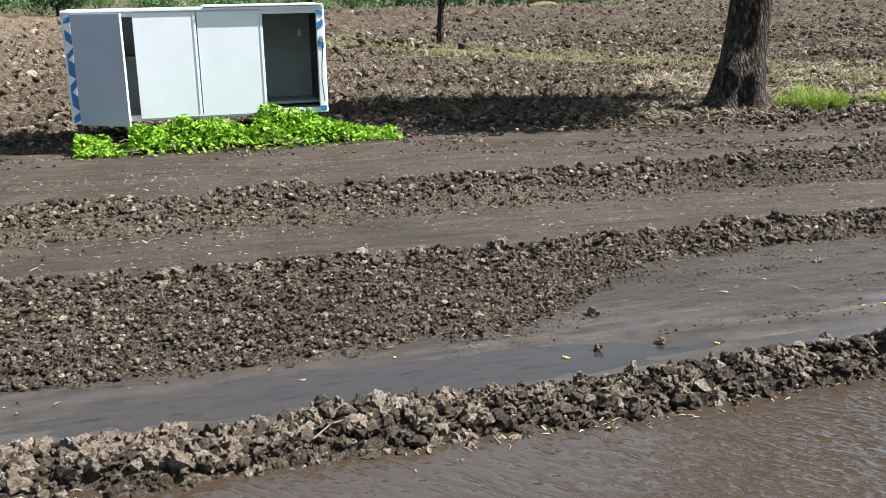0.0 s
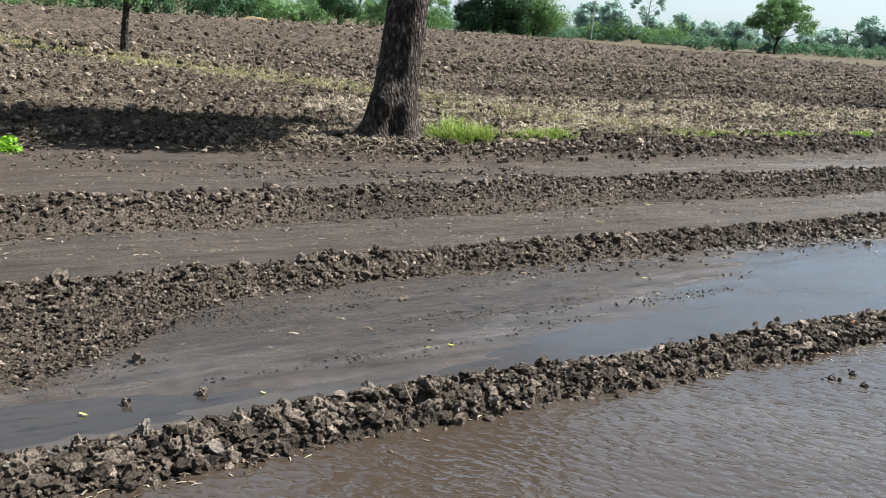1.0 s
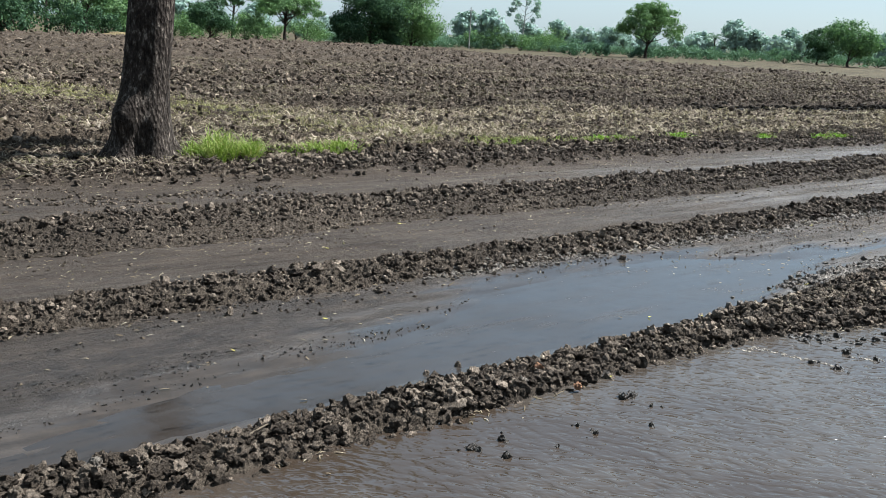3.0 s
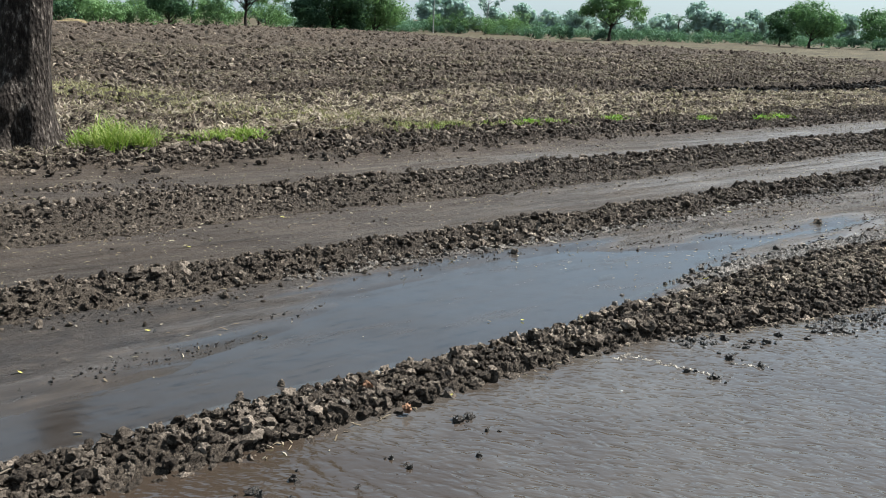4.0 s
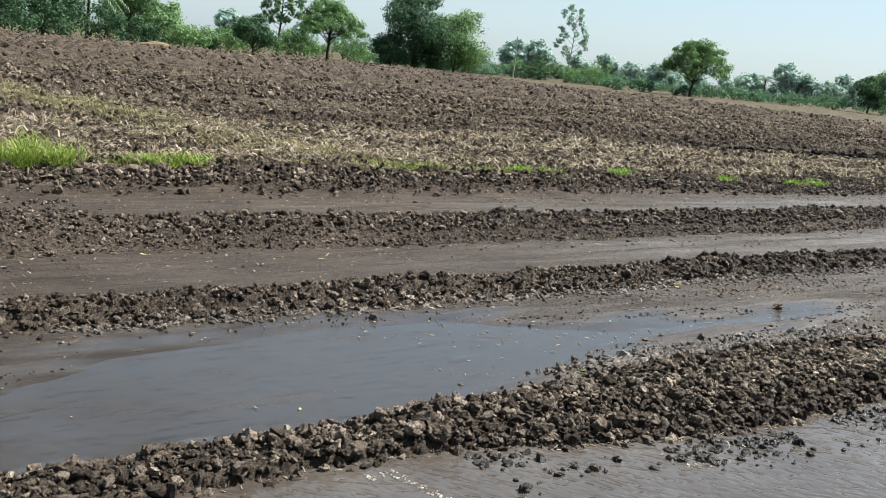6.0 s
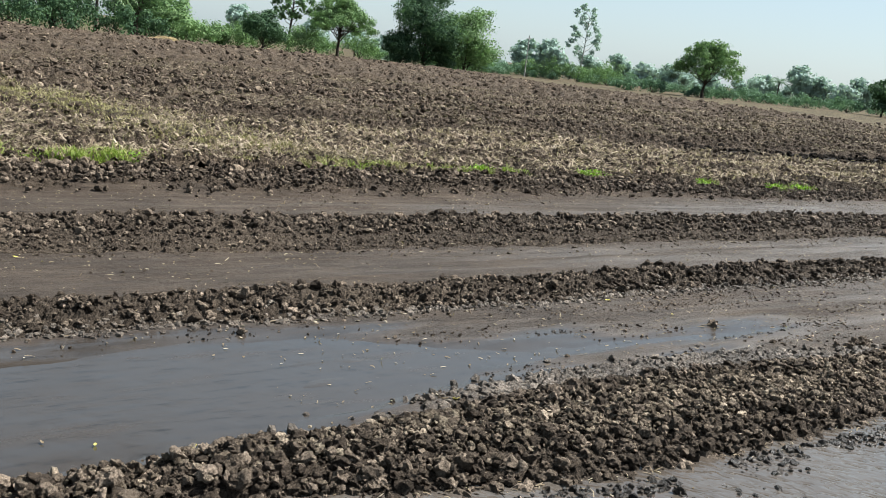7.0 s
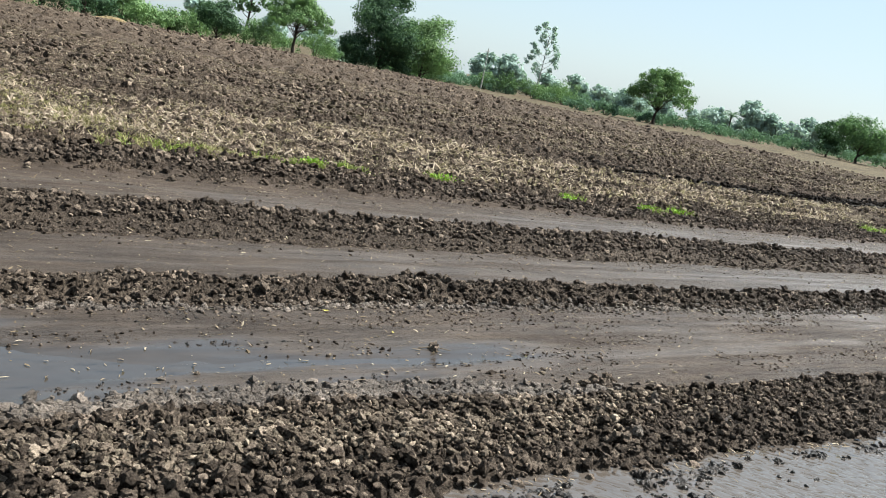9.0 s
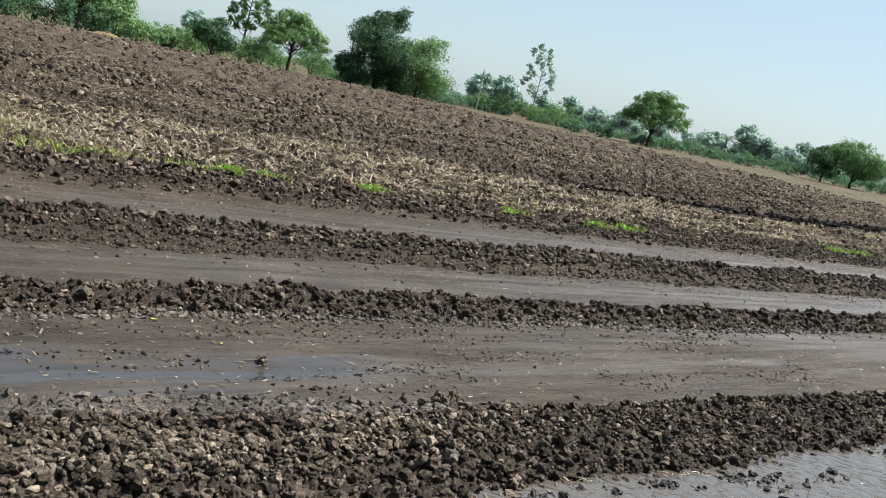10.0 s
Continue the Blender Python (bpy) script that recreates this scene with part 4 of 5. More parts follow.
for cx, cy, rx, ry, n, tall in ((7.6, 9.75, 0.9, 0.25, 800, 0.13), (9.2, 9.9, 1.1, 0.3, 700, 0.11), (9.6, 10.6, 1.3, 0.9, 500, 0.10), (11.4, 9.6, 0.9, 0.3, 1100, 0.12), (12.8, 9.6, 0.6, 0.25, 500, 0.11), (10.6, 11.2, 0.7, 0.9, 900, 0.11)):
    tuft_patch("dry_grass_tuft", "yellowing dry grass among the clods at the field edge", cx, cy, rx, ry, n, tall, M_DRYGRASS)
for (x0, y0), (x1, y1) in zip(TURF, TURF[1:]):
    n = int(520 * math.hypot(x1 - x0, y1 - y0))
    t = rng.random(n)
    x, y = x0 + t * (x1 - x0) + rng.normal(0, 0.65, n), y0 + t * (y1 - y0) + rng.normal(0, 0.65, n)
    tagged(new("dry_grass_strip", blades("dry_grass_strip", x, y, np.maximum(height(x, y), height(x, y) + broken(y) * smooth(turf_distance(x, y), 0.4, 0.8)), rng.uniform(0.04, 0.11, n) * (0.6 + 0.02 * y), rng.uniform(0.006, 0.014, n) * (0.6 + 0.03 * y), M_DRYGRASS, 0.6, 0.5)),
           "strip of yellowing dry grass across the ploughed field", "grass", kind="stuff")


# ---- the metal kiosk ----
def part(name, bm, mat, parent, label=""):
    m = bpy.data.meshes.new(name)
    bm.to_mesh(m)
    bm.free()
    m.materials.append(mat)
    ob = new(name, m)
    ob.parent = parent
    return tagged(ob, label)


def tube(bm, pts, rad, sides=8):
    rings = []
    for i, (p, r) in enumerate(zip(pts, rad)):
        d = (pts[min(i + 1, len(pts) - 1)] - pts[max(i - 1, 0)]).normalized()
        u = d.orthogonal().normalized()
        w = d.cross(u)
        rings.append([bm.verts.new(p + r * (math.cos(2 * math.pi * k / sides) * u + math.sin(2 * math.pi * k / sides) * w)) for k in range(sides)])
    for a, b in zip(rings, rings[1:]):
        s = min(range(sides), key=lambda s: sum((a[k].co - b[(k + s) % sides].co).length for k in range(sides)))
        for k in range(sides):
            bm.faces.new((a[k], a[(k + 1) % sides], b[(k + 1 + s) % sides], b[(k + s) % sides]))
    bm.faces.new(rings[-1])


def box(x0, x1, y0, y1, z0, z1, bevel=0.004, turn=None):
    bm = bmesh.new()
    bmesh.ops.create_cube(bm, size=1)
    bmesh.ops.transform(bm, matrix=Matrix.Translation(((x0 + x1) / 2, (y0 + y1) / 2, (z0 + z1) / 2)) @ Matrix.Diagonal((x1 - x0, y1 - y0, z1 - z0, 1)), verts=bm.verts)
    if bevel:
        bmesh.ops.bevel(bm, geom=bm.edges, offset=bevel, segments=2, affect="EDGES")
    if turn:
        bmesh.ops.transform(bm, matrix=turn, verts=bm.verts)
    return bm


kiosk = tagged(new("kiosk"), "white sheet-metal kiosk with open doors standing on short legs in weeds", "kiosk")
kiosk.matrix_world = pose(0, 10.3, 0.10)
KX0, KX1, KD, KB, KT = -0.945, 1.60, 0.80, 0.15, 1.23
part("floor_panel", box(KX0, KX1, 0.02, KD, KB, KB + 0.04), M_INNER, kiosk)
part("back_panel", box(KX0, KX1, KD, KD + 0.03, KB, KT), M_INNER, kiosk, "dull grey inner back panel")
for x in (KX0 - 0.02, KX1 - 0.01):
    part("side_panel", box(x, x + 0.03, 0.0, KD + 0.03, KB, KT), M_WHITE, kiosk)
part("roof", box(KX0 - 0.015, KX1 + 0.015, -0.04, KD + 0.06, KT, KT + 0.025), M_WHITE, kiosk)
part("roof_sheet", box(0.40, KX1 + 0.005, -0.055, KD, KT + 0.029, KT + 0.045), M_WHITE, kiosk)
# Black sheets put the shade inside the bay into colour, side and top.
part("inner_side_shade", box(KX1 - 0.03, KX1 - 0.012, 0.03, KD, KB + 0.04, KT - 0.01), M_BLACK, kiosk, "inner side blackened for shade")
part("inner_top_shade", box(KX0 + 0.01, KX1 - 0.03, 0.03, KD, KT - 0.02, KT - 0.005), M_BLACK, kiosk)
part("bottom_rail", box(KX0, KX1, -0.012, 0.03, KB, KB + 0.055), M_WHITE, kiosk)
part("top_rail", box(KX0, KX1, -0.012, 0.03, KT - 0.05, KT), M_WHITE, kiosk)
for x, stripes in ((KX0, ((0.02, 0.10, 0.05), (0.16, 0.30, -0.06), (0.34, 0.42, 0.08), (0.47, 0.62, -0.05), (0.66, 0.72, 0.07), (0.80, 0.90, -0.06), (0.99, 1.04, 0.02))),
                   (KX1 - 0.07, ((0.02, 0.07, 0.0), (0.68, 0.74, -0.03), (0.88, 0.95, 0.05), (1.01, 1.06, -0.03)))):
    post = part("corner_post", box(x, x + 0.07, -0.03, 0.03, KB, KT - 0.002), M_WHITE, kiosk)
    for z0, z1, slant in stripes:
        bm = box(x + 0.004, x + 0.066, -0.0345, -0.030, KB + z0, KB + z1, 0)
        for v in bm.verts:
            v.co.z = min(max(v.co.z + slant * (v.co.x - x - 0.035) / 0.07, KB + 0.01), KT - 0.02)
        part("blue_stripe", bm, M_BLUE, post, "faded blue printed stripe")
for x in (0.30, 0.36):
    part("mullion", box(x - 0.012, x + 0.012, 0.0, 0.03, KB + 0.05, KT - 0.05), M_WHITE, kiosk)
part("divider", box(0.34, 0.36, 0.03, KD, KB + 0.04, KT), M_INNER, kiosk)
for x0, x1, y in ((-0.30, 0.31, -0.03), (0.32, 0.975, -0.022)):
    d = part("sliding_door", box(x0, x1, y, y + 0.018, KB + 0.02, KT - 0.012, 0.003), M_WHITE, kiosk)
    part("seam", box(x1 - 0.03, x1 - 0.024, y - 0.003, y, KB + 0.05, KT - 0.04, 0), M_BLUEGREY, d, "thin dark seam")
part("latch", box(1.40, 1.43, 0.50, 0.53, 0.92, 1.00, 0.003), M_WHITE, kiosk, "small white latch")
part("inner_shelf", box(0.99, 1.60, 0.30, KD, KB + 0.07, KB + 0.10), M_INNER, kiosk)
turn = Matrix.Translation((KX0 + 0.075, -0.032, 0)) @ Matrix.Rotation(radians(-33), 4, "Z")
door = part("hinged_door", box(0, 0.56, -0.02, 0, KB - 0.01, KT - 0.01, 0.003, turn), M_BLUEGREY, kiosk, "grey door swung open")
part("door_edge", box(0.56, 0.572, -0.024, 0.004, KB - 0.012, KT - 0.008, 0.002, turn), M_WHITE, door, "white edge strip")
for x in (KX0 + 0.02, 0.1, KX1 - 0.08):
    for y in (0.02, KD - 0.06):
        part("leg", box(x, x + 0.05, y, y + 0.05, -0.03, KB, 0.003), M_BLACK, kiosk)
bm = bmesh.new()
tube(bm, [Vector((KX1 - 0.03, -0.045, z)) + Vector((0.012 * math.sin(9 * z), 0, 0)) for z in (0.92, 0.8, 0.65, 0.5, 0.35, 0.27)], [0.005] * 6, 6)
part("cord", bm, M_BLACK, kiosk, "thin hanging black cord")
part("grommet", box(KX1 - 0.05, KX1 - 0.015, -0.042, -0.03, 0.90, 0.94, 0.006), M_BLUEGREY, kiosk)
bm = box(-0.62, -0.40, 0.45, 0.65, KB + 0.62, KB + 0.70, 0.02)
tagged(part("red_bundle", bm, M_RED, None), "red plastic bundle inside the kiosk", "bundle").location = (0, 10.3, 0.10)
bm = box(-1.03, 0.30, 0.40, 0.84, KB + 0.60, KB + 0.62, 0.002)
part("shelf", bm, M_INNER, kiosk)


def leafy(name, label, pts, size, mat, category):
    n = len(pts)
    m = turns(n)
    quad = np.array([(-0.5, 0, 0), (-0.05, -0.27, 0.10), (0.5, 0, -0.08), (-0.05, 0.27, 0.10)])
    m[:, 2] = m[:, 2] * 0.8
    v = np.einsum("nij,kj->nki", m, quad) * size[:, None, None] + pts[:, None]
    b = 4 * np.arange(n)[:, None]
    f = np.concatenate([b + np.array([[0, 1, 3]]), b + np.array([[1, 2, 3]])])
    return tagged(new(name, raw_mesh(name, v.reshape(-1, 3), f, mat)), label, category, kind="stuff")


n = 13000
x = rng.uniform(-0.92, 2.25, n)
y = 9.92 + rng.normal(0, 0.15, n)
top = (0.23 + 0.15 * fbm(x * 3.1, y * 4, 3, 91)) * np.clip((2.35 - x) / 0.7, 0.35, 1) * np.clip(1.2 - np.abs(y - 9.92) / 0.40, 0, 1) * np.where((x > -0.62) & (x < -0.42), 0.35, 1) * np.where(x < -0.5, 0.75, 1)
z = height(x, y) + top * np.sqrt(rng.random(n))
for k, (cx, cy, wide) in enumerate(((12.9, 9.5, 0.20), (14.7, 9.45, 0.22), (16.8, 9.35, 0.14), (18.3, 9.2, 0.18), (19.0, 9.25, 0.22), (25.1, 9.5, 0.22), (25.7, 9.4, 0.35), (8.6, 9.6, 0.22))):
    m = 80
    lx, ly = cx + rng.normal(0, 0.42 * wide, m), cy + rng.normal(0, 0.28 * wide, m)
    leafy("weed", "small bright green leafy weed at the field edge", np.stack([lx, ly, field_top(lx, ly) + 0.08 * np.sqrt(rng.random(m))], -1), rng.uniform(0.02, 0.05, m), M_WEED, "weed")
leafy("weeds", "bright green leafy weeds growing along the kiosk", np.stack([x, y, z], -1), rng.uniform(0.03, 0.085, n), M_WEED, "weeds")


# ---- trees ----
def crown_mesh(lobes, leaves, leaf, mat, seed, name="crown", loose=0.5):
    """Leaves in clumps over the outside of rounded masses, most of them facing outwards. lobes: rows of centre and half sizes."""
    npr = np.random.default_rng(seed)
    lobes = np.array(lobes, float)
    each = 14
    way = npr.normal(size=(len(lobes), each, 3)) + np.array((0, 0, 0.35))
    way /= np.linalg.norm(way, axis=2)[:, :, None]
    clumps = (lobes[:, None, :3] + way * lobes[:, None, 3:] * npr.uniform(0.55, 1.0, (len(lobes), each, 1))).reshape(-1, 3)
    size = np.repeat(lobes[:, 3:].mean(1), each) * npr.uniform(0.6, 1.25, len(clumps)) * loose
    which = npr.choice(len(clumps), leaves, p=size ** 2 / (size ** 2).sum())
    g = npr.normal(size=(leaves, 3))
    g /= np.linalg.norm(g, axis=1)[:, None]
    p = clumps[which] + g * (size[which] * npr.random(leaves) ** 0.5)[:, None] * np.array((1, 1, 0.75))
    out = p - lobes[which // each, :3]
    out /= np.linalg.norm(out, axis=1)[:, None] + 1e-6
    normal = out + 0.5 * g + 0.45 * npr.normal(size=(leaves, 3))
    normal /= np.linalg.norm(normal, axis=1)[:, None]
    t = np.cross(normal, npr.normal(size=(leaves, 3)))
    t /= np.linalg.norm(t, axis=1)[:, None]
    u = np.cross(normal, t)
    s = (leaf * npr.uniform(0.5, 1.5, leaves))[:, None]
    v = np.stack([p - 0.5 * s * t, p - 0.38 * s * u, p + 0.5 * s * t, p + 0.38 * s * u], 1)
    v[:, :, 2] = np.maximum(v[:, :, 2], 0.02)
    b = 4 * np.arange(leaves)[:, None]
    return raw_mesh(name, v.reshape(-1, 3), np.concatenate([b + np.array([[0, 1, 3]]), b + np.array([[1, 2, 3]])]), mat)


def tree(name, label, x, y, tall, wide, mat, form="round", clear=0.3, leaves=5000, leaf=0.22, lean=0.0, seed=1, trunk_r=None, bark=None):
    """Trunk with limbs, and an uneven crown. form: round, umbrella (a dome on spreading limbs), airy (thin tufts along the limbs)."""
    rnd = random.Random(seed)
    top = tagged(new(name), label, "tree")
    top.matrix_world = pose(x, y, float(height(x, y)) - 0.05)
    r0 = trunk_r or 0.02 * tall + 0.03
    bm = bmesh.new()
    fork = Vector((lean * tall * clear, 0, tall * clear))
    tube(bm, [Vector((0, 0, -0.1)), Vector((lean * tall * clear * 0.4, 0.02 * tall, tall * clear * 0.5)), fork, fork + Vector((lean * tall * 0.3, 0, tall * 0.3))], [r0 * 1.5, r0, r0 * 0.8, r0 * 0.25])
    half, low, cx, lobes = wide / 2, tall * clear, lean * tall * 0.7, []
    count = {"round": 22, "umbrella": 26, "airy": 26}[form]
    for k in range(count):
        a, q = 2.4 * k + rnd.uniform(-0.5, 0.5), math.sqrt((k + 0.5) / count)
        if form == "umbrella":
            s = wide * rnd.uniform(0.13, 0.18)
            h = tall * (0.50 + 0.42 * (1 - q ** 2.0)) - 0.14 * tall * rnd.random() ** 1.5
            c = Vector((cx + (half - 0.8 * s) * q * math.cos(a), (half - 0.8 * s) * q * math.sin(a), max(h, low + 0.2 * s)))
            d = (s, s, s * 0.48)
        elif form == "airy":
            s = wide * rnd.uniform(0.06, 0.11)
            f = (k + 0.5) / count
            reach = half * math.sin(math.pi * (0.16 + 0.72 * f)) ** 0.8
            c = Vector((cx * f + reach * rnd.uniform(0.25, 0.95) * math.cos(a), reach * rnd.uniform(0.25, 0.95) * math.sin(a), low + (tall - low) * (0.04 + 0.92 * f)))
            d = (s, s, s * 1.2)
        else:
            s = wide * rnd.uniform(0.15, 0.24)
            f = (k * 0.618 + 0.1 * rnd.random()) % 1.0
            reach = (half - 0.8 * s) * math.sin(math.pi * (0.28 + 0.58 * f)) ** 0.6
            c = Vector((cx * f + reach * (0.35 + 0.65 * q) * math.cos(a), reach * (0.35 + 0.65 * q) * math.sin(a), low + s * 0.8 + (tall - low - 1.75 * s) * f))
            d = (s, s, s * 0.85)
        lobes.append((*c, *d))
        if k % 2 == 0 or form != "round":
            b = fork + Vector((0, 0, rnd.uniform(-0.05, 0.15) * tall)) if form != "airy" else Vector((lean * c.z, 0, max(0.45 * c.z, c.z - 0.12 * tall)))
            tube(bm, [b, (b + c) / 2 + Vector((0, 0, -0.02 * tall)), c], [r0 * 0.4, r0 * 0.22, r0 * 0.06], 5)
    if form == "round":
        lobes += [(cx * 0.5, 0, low + 0.50 * (tall - low), 0.34 * wide, 0.34 * wide, 0.40 * (tall - low)), (cx * 0.4, 0, low + 0.28 * (tall - low), 0.40 * wide, 0.40 * wide, 0.24 * (tall - low))]
    if form == "airy":
        tube(bm, [fork, Vector((lean * tall * 0.65, 0, tall * 0.65)), Vector((lean * tall * 0.9, 0, tall * 0.92))], [r0 * 0.7, r0 * 0.45, r0 * 0.12], 6)
    part("trunk", bm, bark or M_BARK, top)
    crown = new("crown", crown_mesh(lobes, int(1.4 * leaves), 1.22 * leaf, mat, seed))
    crown.parent = top
    return top


def bush(x, y, tall, wide, mat, seed, label="dense green roadside bush at the field edge", leaves=1800, leaf=0.24):
    rnd = random.Random(seed)
    tall *= 1.35
    top = tagged(new("bush"), label, "bush")
    top.matrix_world = pose(x, y, float(height(x, y)) - 0.05)
    bm = bmesh.new()
    lobes = []
    for k in range(9):
        a, q = 2.4 * k + rnd.random(), math.sqrt((k + 0.4) / 9)
        s = rnd.uniform(0.75, 1.2)
        e = Vector((math.cos(a) * wide * 0.40 * q, math.sin(a) * wide * 0.40 * q, tall * rnd.uniform(0.25, 0.72) * (1.1 - 0.45 * q)))
        lobes.append((*e, 0.19 * wide * s, 0.19 * wide * s, min(0.34 * tall * s, tall - e.z)))
        if k < 6:
            tube(bm, [Vector((0, 0, -0.05)), e * 0.5, e], [0.05, 0.035, 0.012], 5)
    part("stem", bm, M_BARK, top)
    o = new("foliage", crown_mesh(lobes, leaves, leaf, mat, seed, "foliage"))
    o.parent = top
    return top


# the large tree by the track: only its trunk comes into view, its crown shades the ground
big = tagged(new("large_tree"), "large tree with a thick dark rough trunk beside the track", "tree")
big.matrix_world = pose(6.14, 9.62, 0.09)
bm = bmesh.new()
rings, sides = [], 44
for z in (-0.12, 0.0, 0.05, 0.1, 0.16, 0.22, 0.3, 0.38, 0.45, 0.52, 0.6, 0.7, 0.82, 0.95, 1.1, 1.3, 1.6, 2.0, 2.5, 3.2, 3.9, 4.6):
    flare = 0.215 + 0.085 * math.exp(-max(z, 0) / 0.6) + 0.11 * math.exp(-max(z, 0) / 0.15)
    ring = []
    for k in range(sides):
        a = 2 * math.pi * k / sides
        lobe = math.exp(-max(z, 0) / 0.35) * (0.05 * math.cos(5 * a + 0.6) + 0.03 * math.cos(8 * a))
        knot = 0.15 * math.exp(-((a - 3.7) / 0.6) ** 2 - ((z - 0.47) / 0.17) ** 2) + 0.16 * (math.exp(-((a - 6.1) / 0.35) ** 2) + math.exp(-((a - 3.9) / 0.25) ** 2)) * math.exp(-max(z, 0) / 0.12) + 0.03 * math.exp(-((a - 5.2) / 0.5) ** 2 - ((z - 0.25) / 0.2) ** 2)
        r = flare + lobe + knot + 0.016 * noise.noise(Vector((math.cos(a) * 3, math.sin(a) * 3, z * 4))) + 0.008 * noise.noise(Vector((math.cos(a) * 9, math.sin(a) * 9, z * 7)))
        ring.append(bm.verts.new((0.095 * z + r * math.cos(a), r * math.sin(a), z)))
    rings.append(ring)
for a, b in zip(rings, rings[1:]):
    for k in range(sides):
        bm.faces.new((a[k], a[(k + 1) % sides], b[(k + 1) % sides], b[k])).smooth = True
part("trunk", bm, M_BARK, big)
rnd = random.Random(12)
pts, cr = [], []
bm = bmesh.new()
for k in range(44):
    a, q = rnd.uniform(0, 2 * math.pi), math.sqrt(rnd.random())
    c = Vector((1.75 + 1.7 * q * math.cos(a), 1.0 + 1.5 * q * math.sin(a), rnd.uniform(4.4, 6.2)))
    pts.append(c)
    cr.append(rnd.uniform(0.45, 0.8))
    if k % 3 == 0:
        tube(bm, [Vector((0.27, 0, 2.9)), Vector((0.27, 0, 2.9)).lerp(c, 0.5) + Vector((0, 0, 0.2)), c], [0.16, 0.10, 0.03], 7)
part("limbs", bm, M_BARK, big)
n = 12000
which = rng.integers(len(pts), size=n)
g = rng.normal(size=(n, 3))
g /= np.linalg.norm(g, axis=1)[:, None]
p = np.array([c[:] for c in pts])[which] + g * (np.array(cr)[which] * rng.random(n) ** 0.4)[:, None]
quad = np.array([(-0.5, 0, 0), (0, -0.3, 0.05), (0.5, 0, 0), (0, 0.3, 0.05)])
v = np.einsum("nij,kj->nki", turns(n), quad) * rng.uniform(0.12, 0.26, n)[:, None, None] + p[:, None]
b = 4 * np.arange(n)[:, None]
crown = new("crown", raw_mesh("crown", v.reshape(-1, 3), np.concatenate([b + np.array([[0, 1, 3]]), b + np.array([[1, 2, 3]])]), M_LEAF_DARK))
crown.parent = big

# young trees in the field
tree("young_tree", "slim young tree in dry grass in the ploughed field", 8.1, 29.0, 4.1, 2.3, M_LEAF_LIGHT, "round", 0.36, 900, 0.10, 0.03, 3, 0.11)
tree("young_tree", "slim young tree in dry grass in the ploughed field", 6.1, 42.5, 4.7, 2.3, M_LEAF_LIGHT, "round", 0.40, 900, 0.12, 0.0, 4, 0.15)

# trees along the far edge of the field
for label, *spec in (("dense dark green tree at the far field edge", 25.6, 110.0, 11.0, 9.8, M_LEAF_DARK, "round", 0.03, 6500, 0.24, 0, 11),
                     ("dense dark green tree behind a date palm", 31.2, 111.0, 12.0, 10.0, M_LEAF_DARK, "round", 0.03, 7000, 0.24, 0, 12),
                     ("dark green tree with a bare trunk at the far field edge", 40.3, 111.5, 11.8, 8.6, M_LEAF_MID, "round", 0.20, 6500, 0.22, 0, 14),
                     ("large dark green spreading tree with a dense crown", 88.6, 125.6, 13.6, 12.0, M_LEAF_DARK, "round", 0.02, 17000, 0.23, 0.03, 20),
                     ("low dark green tree beside a large one", 84.0, 125.0, 5.6, 6.6, M_LEAF_DARK, "round", 0.0, 4500, 0.22, 0, 31)):
    tree("dark_tree", label, *spec)
for label, *spec in (("bright green leafy tree above a straw heap", 46.2, 116.7, 5.6, 7.4, M_LEAF_LIGHT, "round", 0.04, 5000, 0.22, 0, 15),
                     ("low bright green tree at the far field edge", 56.8, 129.5, 2.9, 4.6, M_LEAF_LIGHT, "round", 0.04, 2200, 0.20, 0, 16),
                     ("round dark green tree with a short trunk", 63.3, 128.4, 6.0, 7.0, M_LEAF_DARK, "round", 0.10, 5500, 0.21, 0, 17)):
    tree("small_tree", label, *spec)
tree("slender_tree", "tall thin tree with airy foliage behind the bushes", 77.3, 149.5, 12.2, 8.0, M_LEAF_MID, "airy", 0.42, 3200, 0.26, 0.05, 18, 0.2)
tree("slender_tree", "tall thin tree with sparse airy foliage paled for haze", 136.2, 142.3, 14.8, 8.0, M_LEAF_HAZE_PALE, "airy", 0.30, 3000, 0.24, 0.05, 22, 0.15, M_CONCRETE)
tree("acacia_tree", "domed light green acacia on a single dark trunk", 76.1, 130.0, 9.3, 11.4, M_LEAF_LIGHT, "umbrella", 0.30, 11000, 0.20, 0.02, 19)
tree("acacia_tree", "lone umbrella-shaped acacia with a leaning trunk", 123.8, 100.7, 9.1, 11.6, M_LEAF_LIGHT, "umbrella", 0.24, 11000, 0.20, 0.08, 23)
tree("light_tree", "broad lighter green tree beside a large dark tree", 96.4, 125.6, 10.4, 11.4, M_LEAF_LIGHT, "round", 0.0, 12000, 0.22, 0.02, 21)
